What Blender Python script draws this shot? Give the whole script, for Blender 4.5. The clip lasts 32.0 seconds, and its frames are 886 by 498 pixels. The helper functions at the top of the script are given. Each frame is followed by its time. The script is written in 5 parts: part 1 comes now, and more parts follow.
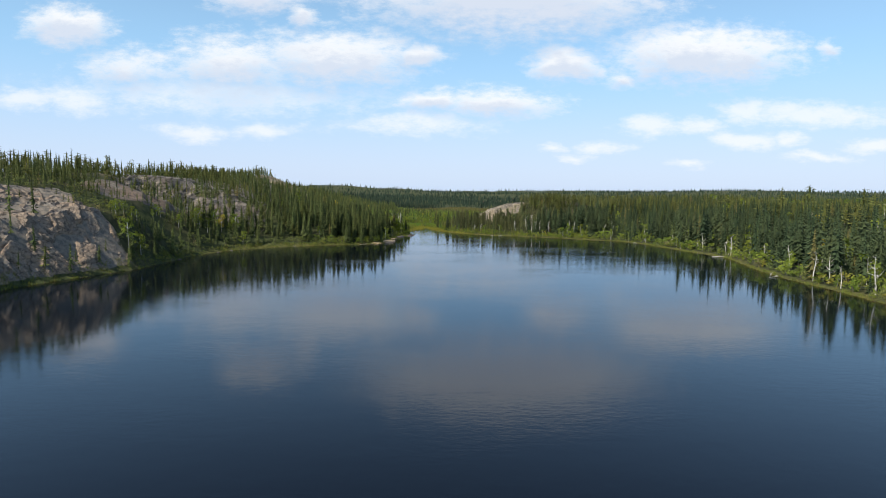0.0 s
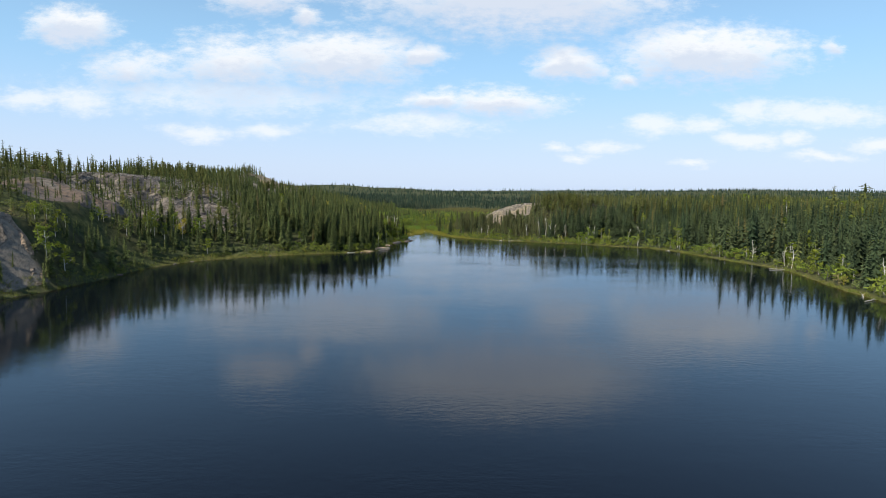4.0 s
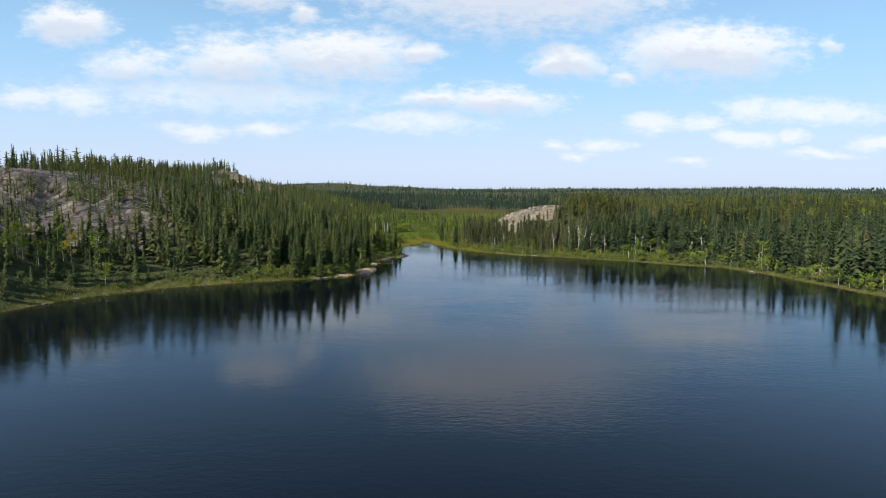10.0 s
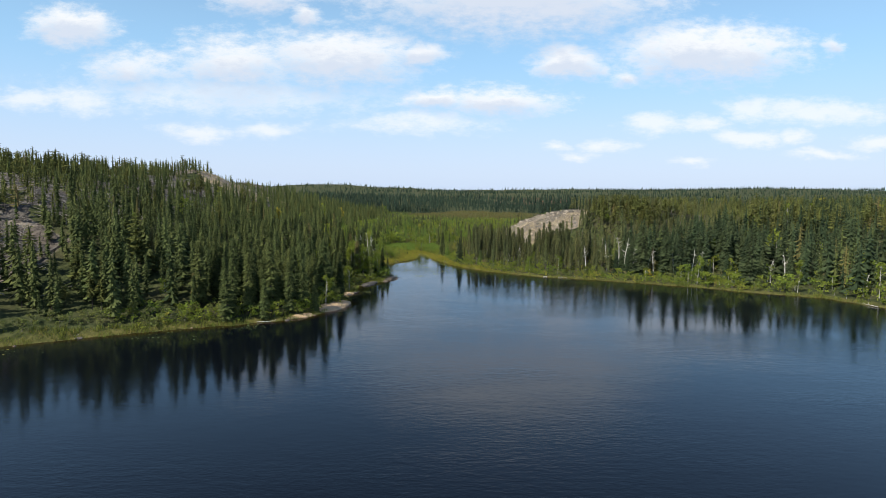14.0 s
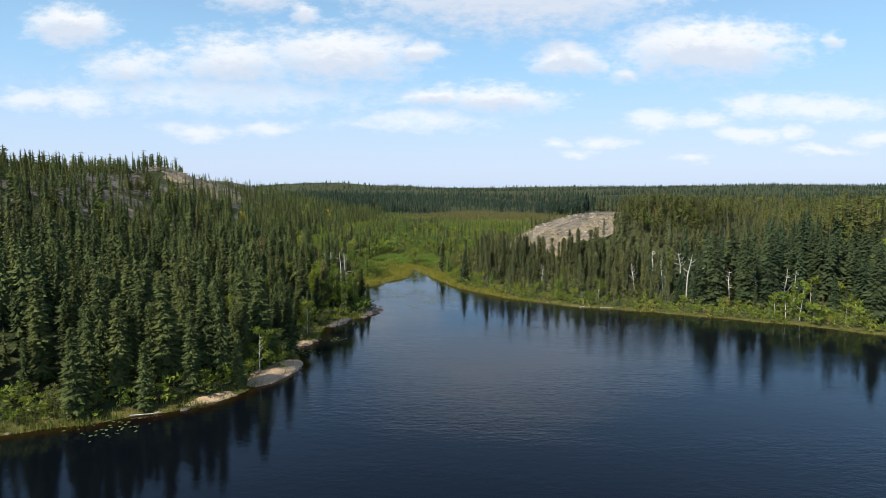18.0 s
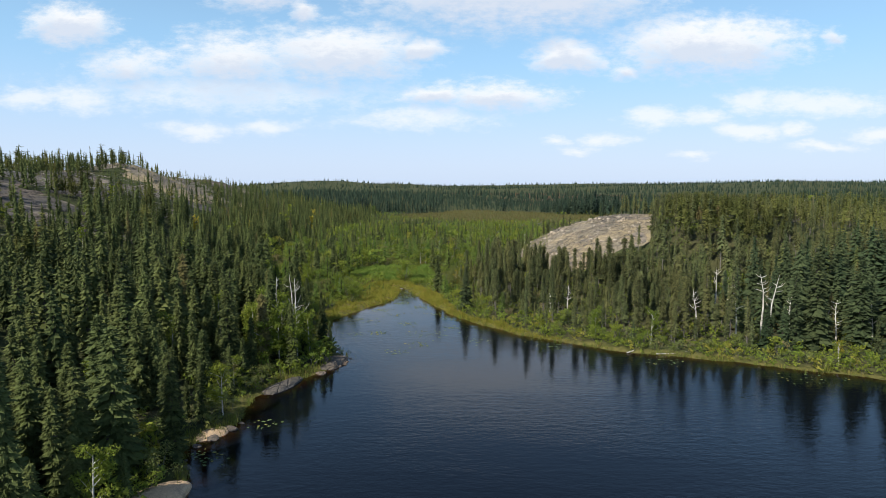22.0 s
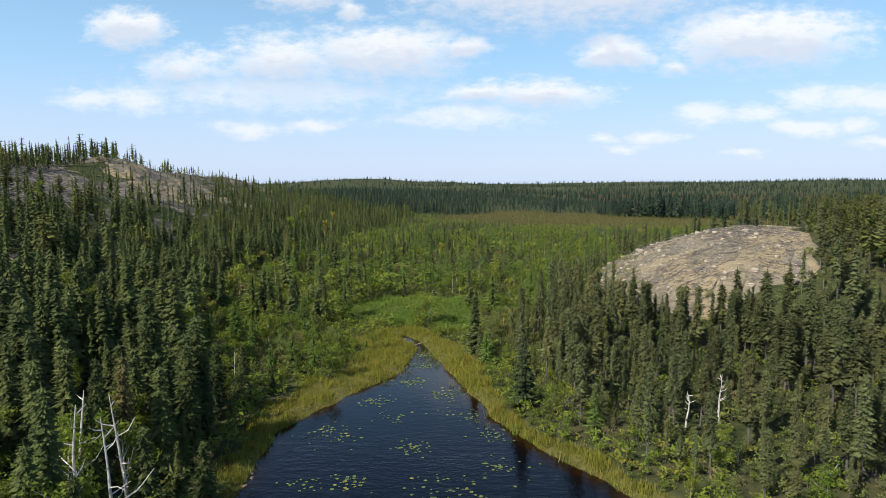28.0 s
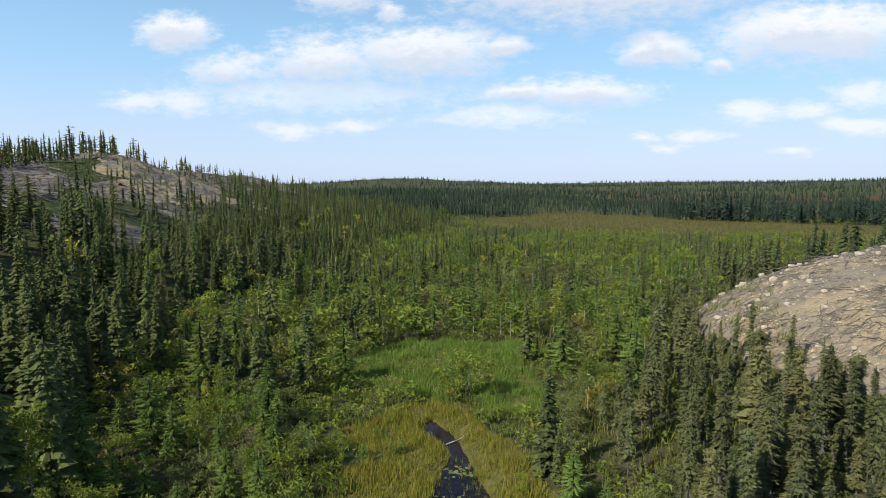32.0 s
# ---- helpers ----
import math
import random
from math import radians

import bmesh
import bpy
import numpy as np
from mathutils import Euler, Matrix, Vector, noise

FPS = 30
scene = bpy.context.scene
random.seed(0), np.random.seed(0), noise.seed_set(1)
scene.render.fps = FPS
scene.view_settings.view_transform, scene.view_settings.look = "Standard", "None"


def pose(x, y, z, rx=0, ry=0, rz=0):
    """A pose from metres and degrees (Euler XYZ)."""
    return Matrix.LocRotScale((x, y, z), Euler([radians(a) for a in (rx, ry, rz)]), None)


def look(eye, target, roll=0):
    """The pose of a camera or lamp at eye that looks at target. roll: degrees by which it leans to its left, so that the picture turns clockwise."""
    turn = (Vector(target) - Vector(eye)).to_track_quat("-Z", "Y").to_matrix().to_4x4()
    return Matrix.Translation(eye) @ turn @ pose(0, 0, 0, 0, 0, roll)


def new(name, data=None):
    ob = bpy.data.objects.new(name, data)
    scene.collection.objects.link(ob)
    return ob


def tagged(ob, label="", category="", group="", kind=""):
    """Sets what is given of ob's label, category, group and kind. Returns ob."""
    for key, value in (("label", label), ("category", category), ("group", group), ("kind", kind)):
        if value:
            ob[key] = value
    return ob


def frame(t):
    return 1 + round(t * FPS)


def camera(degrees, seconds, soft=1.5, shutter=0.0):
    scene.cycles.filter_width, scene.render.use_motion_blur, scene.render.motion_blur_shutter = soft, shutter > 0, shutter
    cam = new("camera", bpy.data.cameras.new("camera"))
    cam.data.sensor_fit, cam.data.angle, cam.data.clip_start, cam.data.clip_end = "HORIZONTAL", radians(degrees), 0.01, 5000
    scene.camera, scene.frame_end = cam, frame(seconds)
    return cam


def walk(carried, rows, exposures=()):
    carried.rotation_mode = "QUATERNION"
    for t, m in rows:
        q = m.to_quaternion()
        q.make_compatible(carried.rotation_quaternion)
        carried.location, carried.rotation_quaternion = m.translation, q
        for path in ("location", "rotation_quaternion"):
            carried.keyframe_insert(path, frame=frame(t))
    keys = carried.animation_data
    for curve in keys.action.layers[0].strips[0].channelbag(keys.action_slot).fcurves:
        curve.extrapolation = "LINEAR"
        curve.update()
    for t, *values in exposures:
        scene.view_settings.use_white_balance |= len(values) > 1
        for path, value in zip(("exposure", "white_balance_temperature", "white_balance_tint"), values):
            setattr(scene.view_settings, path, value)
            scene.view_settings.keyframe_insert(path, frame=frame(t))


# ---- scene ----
cam = camera(71.5, 32.0, soft=0.8)
PATH = [
    (0, (0.615, -2.938, 22.936), (0.625, -0.947, 22.745), 0.6),
    (1, (1.029, 5.532, 22.982), (1.035, 7.523, 22.789), 0.5),
    (2, (1.401, 14.863, 23.036), (1.402, 16.854, 22.844), 0.5),
    (3, (1.411, 24.547, 22.969), (1.411, 26.537, 22.776), 0.5),
    (5.5, (0.762, 49.503, 22.492), (0.76, 51.494, 22.302), 0.6),
    (6, (0.614, 54.71, 22.483), (0.612, 56.701, 22.293), 0.5),
    (7, (-0.151, 64.849, 22.713), (-0.151, 66.839, 22.52), 0.4),
    (8, (-0.821, 75.351, 23.004), (-0.815, 77.342, 22.809), 0.4),
    (9, (-1.009, 85.8, 23.222), (-1.003, 87.791, 23.024), 0.5),
    (10, (-0.784, 96.766, 23.354), (-0.78, 98.756, 23.156), 0.5),
    (11, (-0.513, 108.316, 23.424), (-0.511, 110.306, 23.226), 0.5),
    (12, (-0.463, 120.428, 23.598), (-0.463, 122.418, 23.401), 0.4),
    (13, (-0.382, 133.578, 23.719), (-0.383, 135.568, 23.521), 0.2),
    (14, (-0.354, 146.27, 23.598), (-0.356, 148.26, 23.403), 0.4),
    (14.5, (-0.453, 152.042, 23.658), (-0.456, 154.033, 23.463), 0.4),
    (16.5, (-0.586, 173.997, 23.949), (-0.587, 175.988, 23.75), 0.3),
    (17, (-0.507, 179.603, 23.991), (-0.508, 181.593, 23.791), 0.2),
    (18, (-0.392, 190.405, 23.882), (-0.395, 192.394, 23.68), 0.1),
    (19, (-0.4, 200.211, 24.074), (-0.4, 202.2, 23.869), 0.0),
    (20, (0.0, 209.016, 23.955), (-0.004, 211.005, 23.747), 0.0),
    (21, (0.411, 217.381, 23.904), (0.406, 219.37, 23.693), -0.1),
    (22, (0.632, 225.363, 23.901), (0.628, 227.351, 23.692), -0.1),
    (23, (0.905, 233.018, 23.747), (0.894, 235.007, 23.534), 0.1),
    (24, (1.065, 240.762, 23.401), (1.04, 242.751, 23.192), 0.2),
    (25, (0.994, 249.186, 23.258), (0.947, 251.175, 23.05), 0.2),
    (25.5, (1.156, 253.569, 23.363), (1.094, 255.557, 23.153), 0.0),
    (27.5, (1.084, 272.386, 23.774), (0.959, 274.371, 23.559), -0.0),
    (28, (0.829, 276.782, 23.772), (0.685, 278.765, 23.557), 0.0),
    (29, (0.267, 285.483, 23.707), (0.088, 287.463, 23.493), 0.1),
    (30, (-0.686, 293.712, 23.718), (-0.897, 295.689, 23.504), 0.1),
    (31, (-1.731, 302.594, 23.689), (-1.971, 304.568, 23.472), 0.1),
    (32, (-2.824, 311.83, 23.551), (-3.089, 313.8, 23.335), -0.0),
]
walk(cam, [(t, look(eye, target, roll)) for t, eye, target, roll in PATH], [(0, 0.15), (32, 0.15)])

# ---- sky, sun ----
SUN_EL, SUN_AZ = radians(42), radians(-134)      # azimuth from +y towards +x
SUN_TO = Vector((math.sin(SUN_AZ) * math.cos(SUN_EL), math.cos(SUN_AZ) * math.cos(SUN_EL), math.sin(SUN_EL)))
sun_data = bpy.data.lights.new("sun", "SUN")
sun_data.energy, sun_data.angle, sun_data.color = 5.0, radians(0.53), (1.0, 0.94, 0.82)
sun = new("sun", sun_data)
sun.matrix_world = look(SUN_TO * 500, (0, 0, 0))

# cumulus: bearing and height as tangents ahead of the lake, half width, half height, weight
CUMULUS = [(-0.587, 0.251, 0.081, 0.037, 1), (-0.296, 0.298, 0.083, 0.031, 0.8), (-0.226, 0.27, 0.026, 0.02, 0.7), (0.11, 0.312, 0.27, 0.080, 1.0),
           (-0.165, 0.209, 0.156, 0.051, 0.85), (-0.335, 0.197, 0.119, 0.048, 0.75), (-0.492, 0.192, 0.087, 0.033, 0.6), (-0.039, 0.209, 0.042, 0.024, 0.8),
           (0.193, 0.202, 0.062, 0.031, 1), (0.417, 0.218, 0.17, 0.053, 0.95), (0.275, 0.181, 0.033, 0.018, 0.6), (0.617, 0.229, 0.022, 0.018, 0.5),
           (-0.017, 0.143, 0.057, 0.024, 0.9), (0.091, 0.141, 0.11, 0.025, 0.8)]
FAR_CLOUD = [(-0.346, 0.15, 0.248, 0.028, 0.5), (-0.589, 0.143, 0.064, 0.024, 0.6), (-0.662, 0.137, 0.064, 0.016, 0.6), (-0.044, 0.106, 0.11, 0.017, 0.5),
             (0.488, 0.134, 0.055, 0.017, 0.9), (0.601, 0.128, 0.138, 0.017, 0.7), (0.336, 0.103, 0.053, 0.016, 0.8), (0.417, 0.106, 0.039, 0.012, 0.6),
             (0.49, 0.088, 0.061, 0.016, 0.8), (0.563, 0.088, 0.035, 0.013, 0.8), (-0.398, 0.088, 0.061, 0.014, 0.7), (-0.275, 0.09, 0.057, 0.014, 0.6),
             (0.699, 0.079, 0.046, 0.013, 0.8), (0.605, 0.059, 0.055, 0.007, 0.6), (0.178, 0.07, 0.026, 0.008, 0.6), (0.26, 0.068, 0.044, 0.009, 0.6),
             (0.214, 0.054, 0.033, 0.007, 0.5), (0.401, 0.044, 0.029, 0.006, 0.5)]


class Nodes:
    """Short hand for building node trees."""

    def __init__(self, tree):
        self.tree = tree
        tree.nodes.clear()

    def add(self, kind, ins=(), **settings):
        n = self.tree.nodes.new(kind)
        if "operation" in settings:
            n.operation = settings["operation"]
        if "use_clamp" in settings:
            n.use_clamp = settings["use_clamp"]
        if "data_type" in settings:
            n.data_type, n.blend_type = settings["data_type"], settings["blend_type"]
        if "interpolation_type" in settings:
            n.interpolation_type = settings["interpolation_type"]
        if "attribute_name" in settings:
            n.attribute_name = settings["attribute_name"]
        if "feature" in settings:
            n.feature = settings["feature"]
        for key, value in (ins.items() if isinstance(ins, dict) else enumerate(ins)):
            if value is None:
                continue
            if isinstance(value, bpy.types.NodeSocket):
                self.tree.links.new(value, n.inputs[key])
            else:
                n.inputs[key].default_value = value
        return n

    def math(self, op, a, b=None, c=None, clamp=False):
        return self.add("ShaderNodeMath", (a, b, c), operation=op, use_clamp=clamp).outputs[0]

    def vec(self, op, a, b=None):
        n = self.add("ShaderNodeVectorMath", (a, b), operation=op)
        return n.outputs["Value" if op in ("LENGTH", "DOT_PRODUCT") else "Vector"]

    def noise(self, vector, scale, detail=4.0, rough=0.55, out=0):
        return self.add("ShaderNodeTexNoise", {"Vector": vector, "Scale": scale, "Detail": detail, "Roughness": rough}).outputs[out]

    def mix(self, fac, a, b, blend="MIX"):
        n = self.add("ShaderNodeMix", {0: fac}, data_type="RGBA", blend_type=blend)
        for sock, value in ((n.inputs[6], a), (n.inputs[7], b)):
            if isinstance(value, bpy.types.NodeSocket):
                self.tree.links.new(value, sock)
            else:
                sock.default_value = (*value, 1.0)[:4]
        return n.outputs[2]

    def ramp(self, fac, lo, hi, out_lo=0.0, out_hi=1.0):
        return self.add("ShaderNodeMapRange", (fac, lo, hi, out_lo, out_hi), interpolation_type="SMOOTHSTEP").outputs[0]


world = bpy.data.worlds.new("sky")
scene.world = world
world.use_nodes = True
w = Nodes(world.node_tree)
nishita = w.add("ShaderNodeTexSky")
nishita.sky_type, nishita.sun_disc, nishita.sun_elevation, nishita.sun_rotation = "NISHITA", False, SUN_EL, SUN_AZ
nishita.air_density, nishita.dust_density, nishita.ozone_density = 1.0, 0.6, 2.5
way = w.add("ShaderNodeTexCoord").outputs["Generated"]
xyz = w.add("ShaderNodeSeparateXYZ", (way,))
ahead = w.math("MAXIMUM", xyz.outputs[1], 0.05)
flat = w.add("ShaderNodeCombineXYZ", (w.math("DIVIDE", xyz.outputs[0], ahead), w.math("DIVIDE", xyz.outputs[2], ahead), 0.0)).outputs[0]
stretch = w.vec("MULTIPLY", flat, (1.0, 2.2, 1.0))
big_warp = w.vec("MULTIPLY", w.vec("SUBTRACT", w.noise(stretch, 9.0, 5.0, 0.6, 1), (0.5, 0.5, 0.5)), (0.10, 0.045, 0.0))
bent = w.vec("ADD", flat, big_warp)
puffs = w.noise(stretch, 30.0, 7.0, 0.66)


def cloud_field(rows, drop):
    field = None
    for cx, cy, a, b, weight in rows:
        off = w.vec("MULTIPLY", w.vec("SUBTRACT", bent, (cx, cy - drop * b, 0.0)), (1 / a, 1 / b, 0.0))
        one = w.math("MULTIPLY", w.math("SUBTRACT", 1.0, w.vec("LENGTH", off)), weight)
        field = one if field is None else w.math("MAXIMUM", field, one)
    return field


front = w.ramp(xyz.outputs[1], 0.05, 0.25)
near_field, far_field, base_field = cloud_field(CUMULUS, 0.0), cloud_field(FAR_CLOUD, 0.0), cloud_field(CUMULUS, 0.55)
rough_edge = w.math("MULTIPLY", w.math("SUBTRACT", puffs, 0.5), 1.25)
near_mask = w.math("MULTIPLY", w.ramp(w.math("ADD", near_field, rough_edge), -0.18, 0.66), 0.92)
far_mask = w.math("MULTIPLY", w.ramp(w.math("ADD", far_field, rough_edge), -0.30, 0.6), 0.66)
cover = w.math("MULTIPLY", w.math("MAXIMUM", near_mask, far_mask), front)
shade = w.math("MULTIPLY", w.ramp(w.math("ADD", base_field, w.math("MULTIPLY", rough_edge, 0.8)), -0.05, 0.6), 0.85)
cloud_col = w.mix(shade, (1.0, 1.0, 1.0), (0.66, 0.73, 0.86))
haze = w.ramp(xyz.outputs[2], 0.0, 0.55, 0.85, 0.0)
clear = w.add("ShaderNodeBackground", (nishita.outputs[0], 0.12))
veil_col = w.mix(w.ramp(xyz.outputs[2], 0.02, 0.22), (0.56, 0.69, 0.91), (0.37, 0.68, 1.0))
veil = w.add("ShaderNodeBackground", (veil_col, 1.03))
puff = w.add("ShaderNodeBackground", (cloud_col, 0.93))
sky = w.add("ShaderNodeMixShader", (haze, clear.outputs[0], veil.outputs[0]))
sky = w.add("ShaderNodeMixShader", (cover, sky.outputs[0], puff.outputs[0]))
w.add("ShaderNodeOutputWorld", (sky.outputs[0],))


# ---- materials ----
def material(name):
    m = bpy.data.materials.new(name)
    m.use_nodes = True
    return m, Nodes(m.node_tree)


def finish(n, colour, rough=0.8, normal=None, spec=0.3, metal=0.0):
    b = n.add("ShaderNodeBsdfPrincipled", {"Base Color": colour if isinstance(colour, bpy.types.NodeSocket) else (*colour, 1.0), "Roughness": rough, "Metallic": metal, "Specular IOR Level": spec})
    if normal is not None:
        n.tree.links.new(normal, b.inputs["Normal"])
    n.add("ShaderNodeOutputMaterial", (b.outputs[0],))


def leaf_material(name, dark, light, odd, odd_share=0.03, through_leaf=0.25, cool=(0.76, 0.96, 1.10)):
    """Foliage: every leaf or spray differs a little, every tree differs in depth and hue, some trees turn."""
    m, n = material(name)
    island = n.add("ShaderNodeNewGeometry").outputs["Random Per Island"]
    own = n.add("ShaderNodeObjectInfo").outputs["Random"]
    tint = n.math("FRACT", n.math("ADD", own, n.add("ShaderNodeAttribute", attribute_name="tint").outputs["Fac"]))
    pos = n.add("ShaderNodeNewGeometry").outputs["Position"]
    spot, fine = n.noise(pos, 0.035, 3.0), n.noise(pos, 2.6, 3.0, 0.7)
    mixv = n.math("ADD", n.math("MULTIPLY", tint, 0.50), n.math("MULTIPLY", island, 0.55))
    mixv = n.math("ADD", mixv, n.math("MULTIPLY", n.math("SUBTRACT", spot, 0.5), 0.8))
    mixv = n.math("ADD", mixv, n.math("MULTIPLY", n.math("SUBTRACT", fine, 0.5), 0.9), clamp=True)
    col = n.mix(mixv, dark, light)
    hue = n.math("FRACT", n.math("MULTIPLY", tint, 7.31))
    col = n.mix(n.math("MULTIPLY", hue, 0.75), col, n.mix(1.0, col, cool, "MULTIPLY"))
    col = n.mix(n.math("MULTIPLY", n.math("GREATER_THAN", tint, 1.0 - odd_share), 0.8), col, odd)
    b = n.add("ShaderNodeBsdfPrincipled", {"Base Color": col, "Roughness": 0.75, "Specular IOR Level": 0.08})
    t = n.add("ShaderNodeBsdfTranslucent", {"Color": n.mix(0.35, col, light)})
    s = n.add("ShaderNodeMixShader", (through_leaf, b.outputs[0], t.outputs[0]))
    n.add("ShaderNodeOutputMaterial", (s.outputs[0],))
    return m


def bark_material(name, dark, light, scale=6.0):
    m, n = material(name)
    pos = n.add("ShaderNodeTexCoord").outputs["Object"]
    g = n.noise(n.vec("MULTIPLY", pos, (1.0, 1.0, 0.25)), scale, 5.0)
    bump = n.add("ShaderNodeBump", {"Height": g, "Strength": 0.5, "Distance": 0.03}).outputs[0]
    finish(n, n.mix(n.ramp(g, 0.35, 0.65), dark, light), 0.9, bump)
    return m


def rock_material(name, warm, grey, dark, cracked=0.55):
    """Granite: grey and pinkish faces, lichen spots, dark cracks and water streaks."""
    m, n = material(name)
    pos = n.add("ShaderNodeNewGeometry").outputs["Position"]
    broad, mid, fine = n.noise(pos, 0.11, 4.0), n.noise(pos, 0.8, 6.0, 0.6), n.noise(pos, 9.0, 4.0, 0.6)
    cracks = n.add("ShaderNodeTexVoronoi", {"Vector": n.vec("ADD", n.vec("MULTIPLY", pos, (1.0, 0.6, 1.4)), n.noise(pos, 0.9, 3.0, 0.5, 1)), "Scale": 0.55}, feature="DISTANCE_TO_EDGE").outputs["Distance"]
    col = n.mix(n.ramp(broad, 0.40, 0.62), warm, grey)
    col = n.mix(n.ramp(mid, 0.47, 0.66, 0.0, 0.85), col, dark)
    col = n.mix(n.ramp(fine, 0.42, 0.7, 0.0, 0.45), col, tuple(min(1, c * 1.5) for c in warm))
    line = n.ramp(cracks, 0.0, 0.05, cracked, 0.0)
    col = n.mix(line, col, tuple(c * 0.35 for c in dark))
    high = n.math("ADD", n.math("MULTIPLY", mid, 0.6), n.math("MULTIPLY", fine, 0.12))
    high = n.math("ADD", high, n.ramp(cracks, 0.0, 0.09, 0.0, 0.4 * cracked))
    bump = n.add("ShaderNodeBump", {"Height": high, "Strength": 0.9, "Distance": 0.5}).outputs[0]
    finish(n, col, 0.85, bump)
    return m


SPRUCE = leaf_material("spruce_needles", (0.020, 0.031, 0.012), (0.140, 0.157, 0.050), (0.150, 0.125, 0.050), 0.012, 0.12, (0.84, 0.97, 1.05))
BIG_SPRUCE = leaf_material("white_spruce_needles", (0.017, 0.028, 0.014), (0.086, 0.104, 0.043), (0.150, 0.130, 0.045), 0.03, 0.10)
PINE = leaf_material("jack_pine_needles", (0.040, 0.046, 0.015), (0.165, 0.165, 0.046), (0.170, 0.130, 0.060), 0.015, 0.12, (0.8, 0.95, 0.95))
# needles of far trees: distance haze and cloud shade put into the colour
HAZED_SPRUCE = leaf_material("hazed_spruce_needles", (0.013, 0.025, 0.018), (0.062, 0.084, 0.050), (0.100, 0.100, 0.050), 0.04, 0.10)
ALDER = leaf_material("alder_leaves", (0.120, 0.165, 0.026), (0.300, 0.325, 0.052), (0.330, 0.290, 0.060), 0.06, 0.4)
SCRAG = leaf_material("lean_spruce_needles", (0.036, 0.041, 0.018), (0.160, 0.158, 0.060), (0.170, 0.150, 0.090), 0.02, 0.10, (0.75, 0.95, 1.05))
TAMARACK = leaf_material("tamarack_needles", (0.080, 0.130, 0.030), (0.240, 0.300, 0.062), (0.320, 0.300, 0.050), 0.02, 0.35)
BIRCH = leaf_material("birch_leaves", (0.110, 0.150, 0.022), (0.270, 0.290, 0.042), (0.380, 0.300, 0.045), 0.06, 0.4)
WILLOW = leaf_material("willow_leaves", (0.110, 0.132, 0.038), (0.255, 0.260, 0.078), (0.230, 0.185, 0.095), 0.08, 0.35)
SEDGE = leaf_material("sedge_blades", (0.165, 0.180, 0.030), (0.365, 0.335, 0.058), (0.340, 0.235, 0.075), 0.12, 0.35, (0.95, 1.0, 1.0))
REED = leaf_material("cattail_blades", (0.125, 0.195, 0.034), (0.245, 0.320, 0.062), (0.280, 0.280, 0.070), 0.05, 0.35)
BANK = leaf_material("bank_grass_blades", (0.120, 0.145, 0.028), (0.255, 0.255, 0.054), (0.300, 0.240, 0.075), 0.10, 0.35)
BOG = leaf_material("bog_grass_blades", (0.105, 0.096, 0.034), (0.215, 0.160, 0.062), (0.110, 0.130, 0.040), 0.25, 0.3)
PAD = leaf_material("lily_leaf", (0.100, 0.138, 0.044), (0.180, 0.208, 0.075), (0.300, 0.260, 0.060), 0.12, 0.05)
# darker than grey spruce bark: also colours near crown cores as painted shade
BARK_AND_SHADE = bark_material("spruce_bark_and_crown_shade", (0.030, 0.027, 0.021), (0.080, 0.070, 0.056))
GREY_TWIG = bark_material("grey_twigs", (0.100, 0.090, 0.078), (0.190, 0.175, 0.155))
WHITE_BARK = bark_material("birch_bark", (0.300, 0.280, 0.250), (0.720, 0.690, 0.640), 3.0)
DEAD_WOOD = bark_material("bleached_dead_wood", (0.360, 0.335, 0.300), (0.700, 0.660, 0.600), 5.0)
SLASH_WOOD = bark_material("weathered_slash_wood", (0.070, 0.063, 0.056), (0.230, 0.205, 0.180), 5.0)
RIDGE_WOOD = bark_material("grey_fallen_wood", (0.120, 0.108, 0.095), (0.340, 0.310, 0.275), 5.0)
GRANITE = rock_material("grey_granite", (0.290, 0.212, 0.146), (0.175, 0.158, 0.136), (0.052, 0.049, 0.046))
DOME_ROCK = rock_material("sandy_granite", (0.300, 0.238, 0.140), (0.185, 0.162, 0.122), (0.085, 0.076, 0.064), 0.04)
# lichen-grey on the ridge; on two shore slabs its dark tone paints tree shade
LEDGE_ROCK = rock_material("lichen_and_shade_granite", (0.128, 0.104, 0.082), (0.088, 0.083, 0.075), (0.036, 0.035, 0.033))
KNOB_ROCK = rock_material("weathered_granite", (0.190, 0.136, 0.095), (0.120, 0.108, 0.094), (0.060, 0.056, 0.052), 0.3)
PINK_ROCK = rock_material("pink_granite", (0.560, 0.385, 0.230), (0.470, 0.335, 0.210), (0.330, 0.240, 0.160), 0.12)

# ground: moss and needle litter, sedge peat near water, bare granite where the soil is gone
GROUND, g = material("forest_floor")
gpos = g.add("ShaderNodeNewGeometry").outputs["Position"]
g1, g2, g3 = g.noise(gpos, 0.06, 4.0), g.noise(gpos, 0.7, 5.0, 0.6), g.noise(gpos, 6.0, 4.0, 0.6)
moss = g.mix(g.ramp(g2, 0.35, 0.65), (0.030, 0.042, 0.015), (0.075, 0.085, 0.032))
moss = g.mix(g.ramp(g1, 0.45, 0.65, 0.0, 0.5), moss, (0.090, 0.075, 0.040))
peat = g.mix(g.ramp(g2, 0.35, 0.65), (0.075, 0.078, 0.022), (0.150, 0.132, 0.042))
stone = g.mix(g.ramp(g2, 0.40, 0.65), (0.240, 0.200, 0.155), (0.110, 0.105, 0.095))
stone = g.mix(g.ramp(g3, 0.45, 0.70, 0.0, 0.6), stone, (0.330, 0.280, 0.220))
wet = g.add("ShaderNodeAttribute", attribute_name="wet").outputs["Fac"]
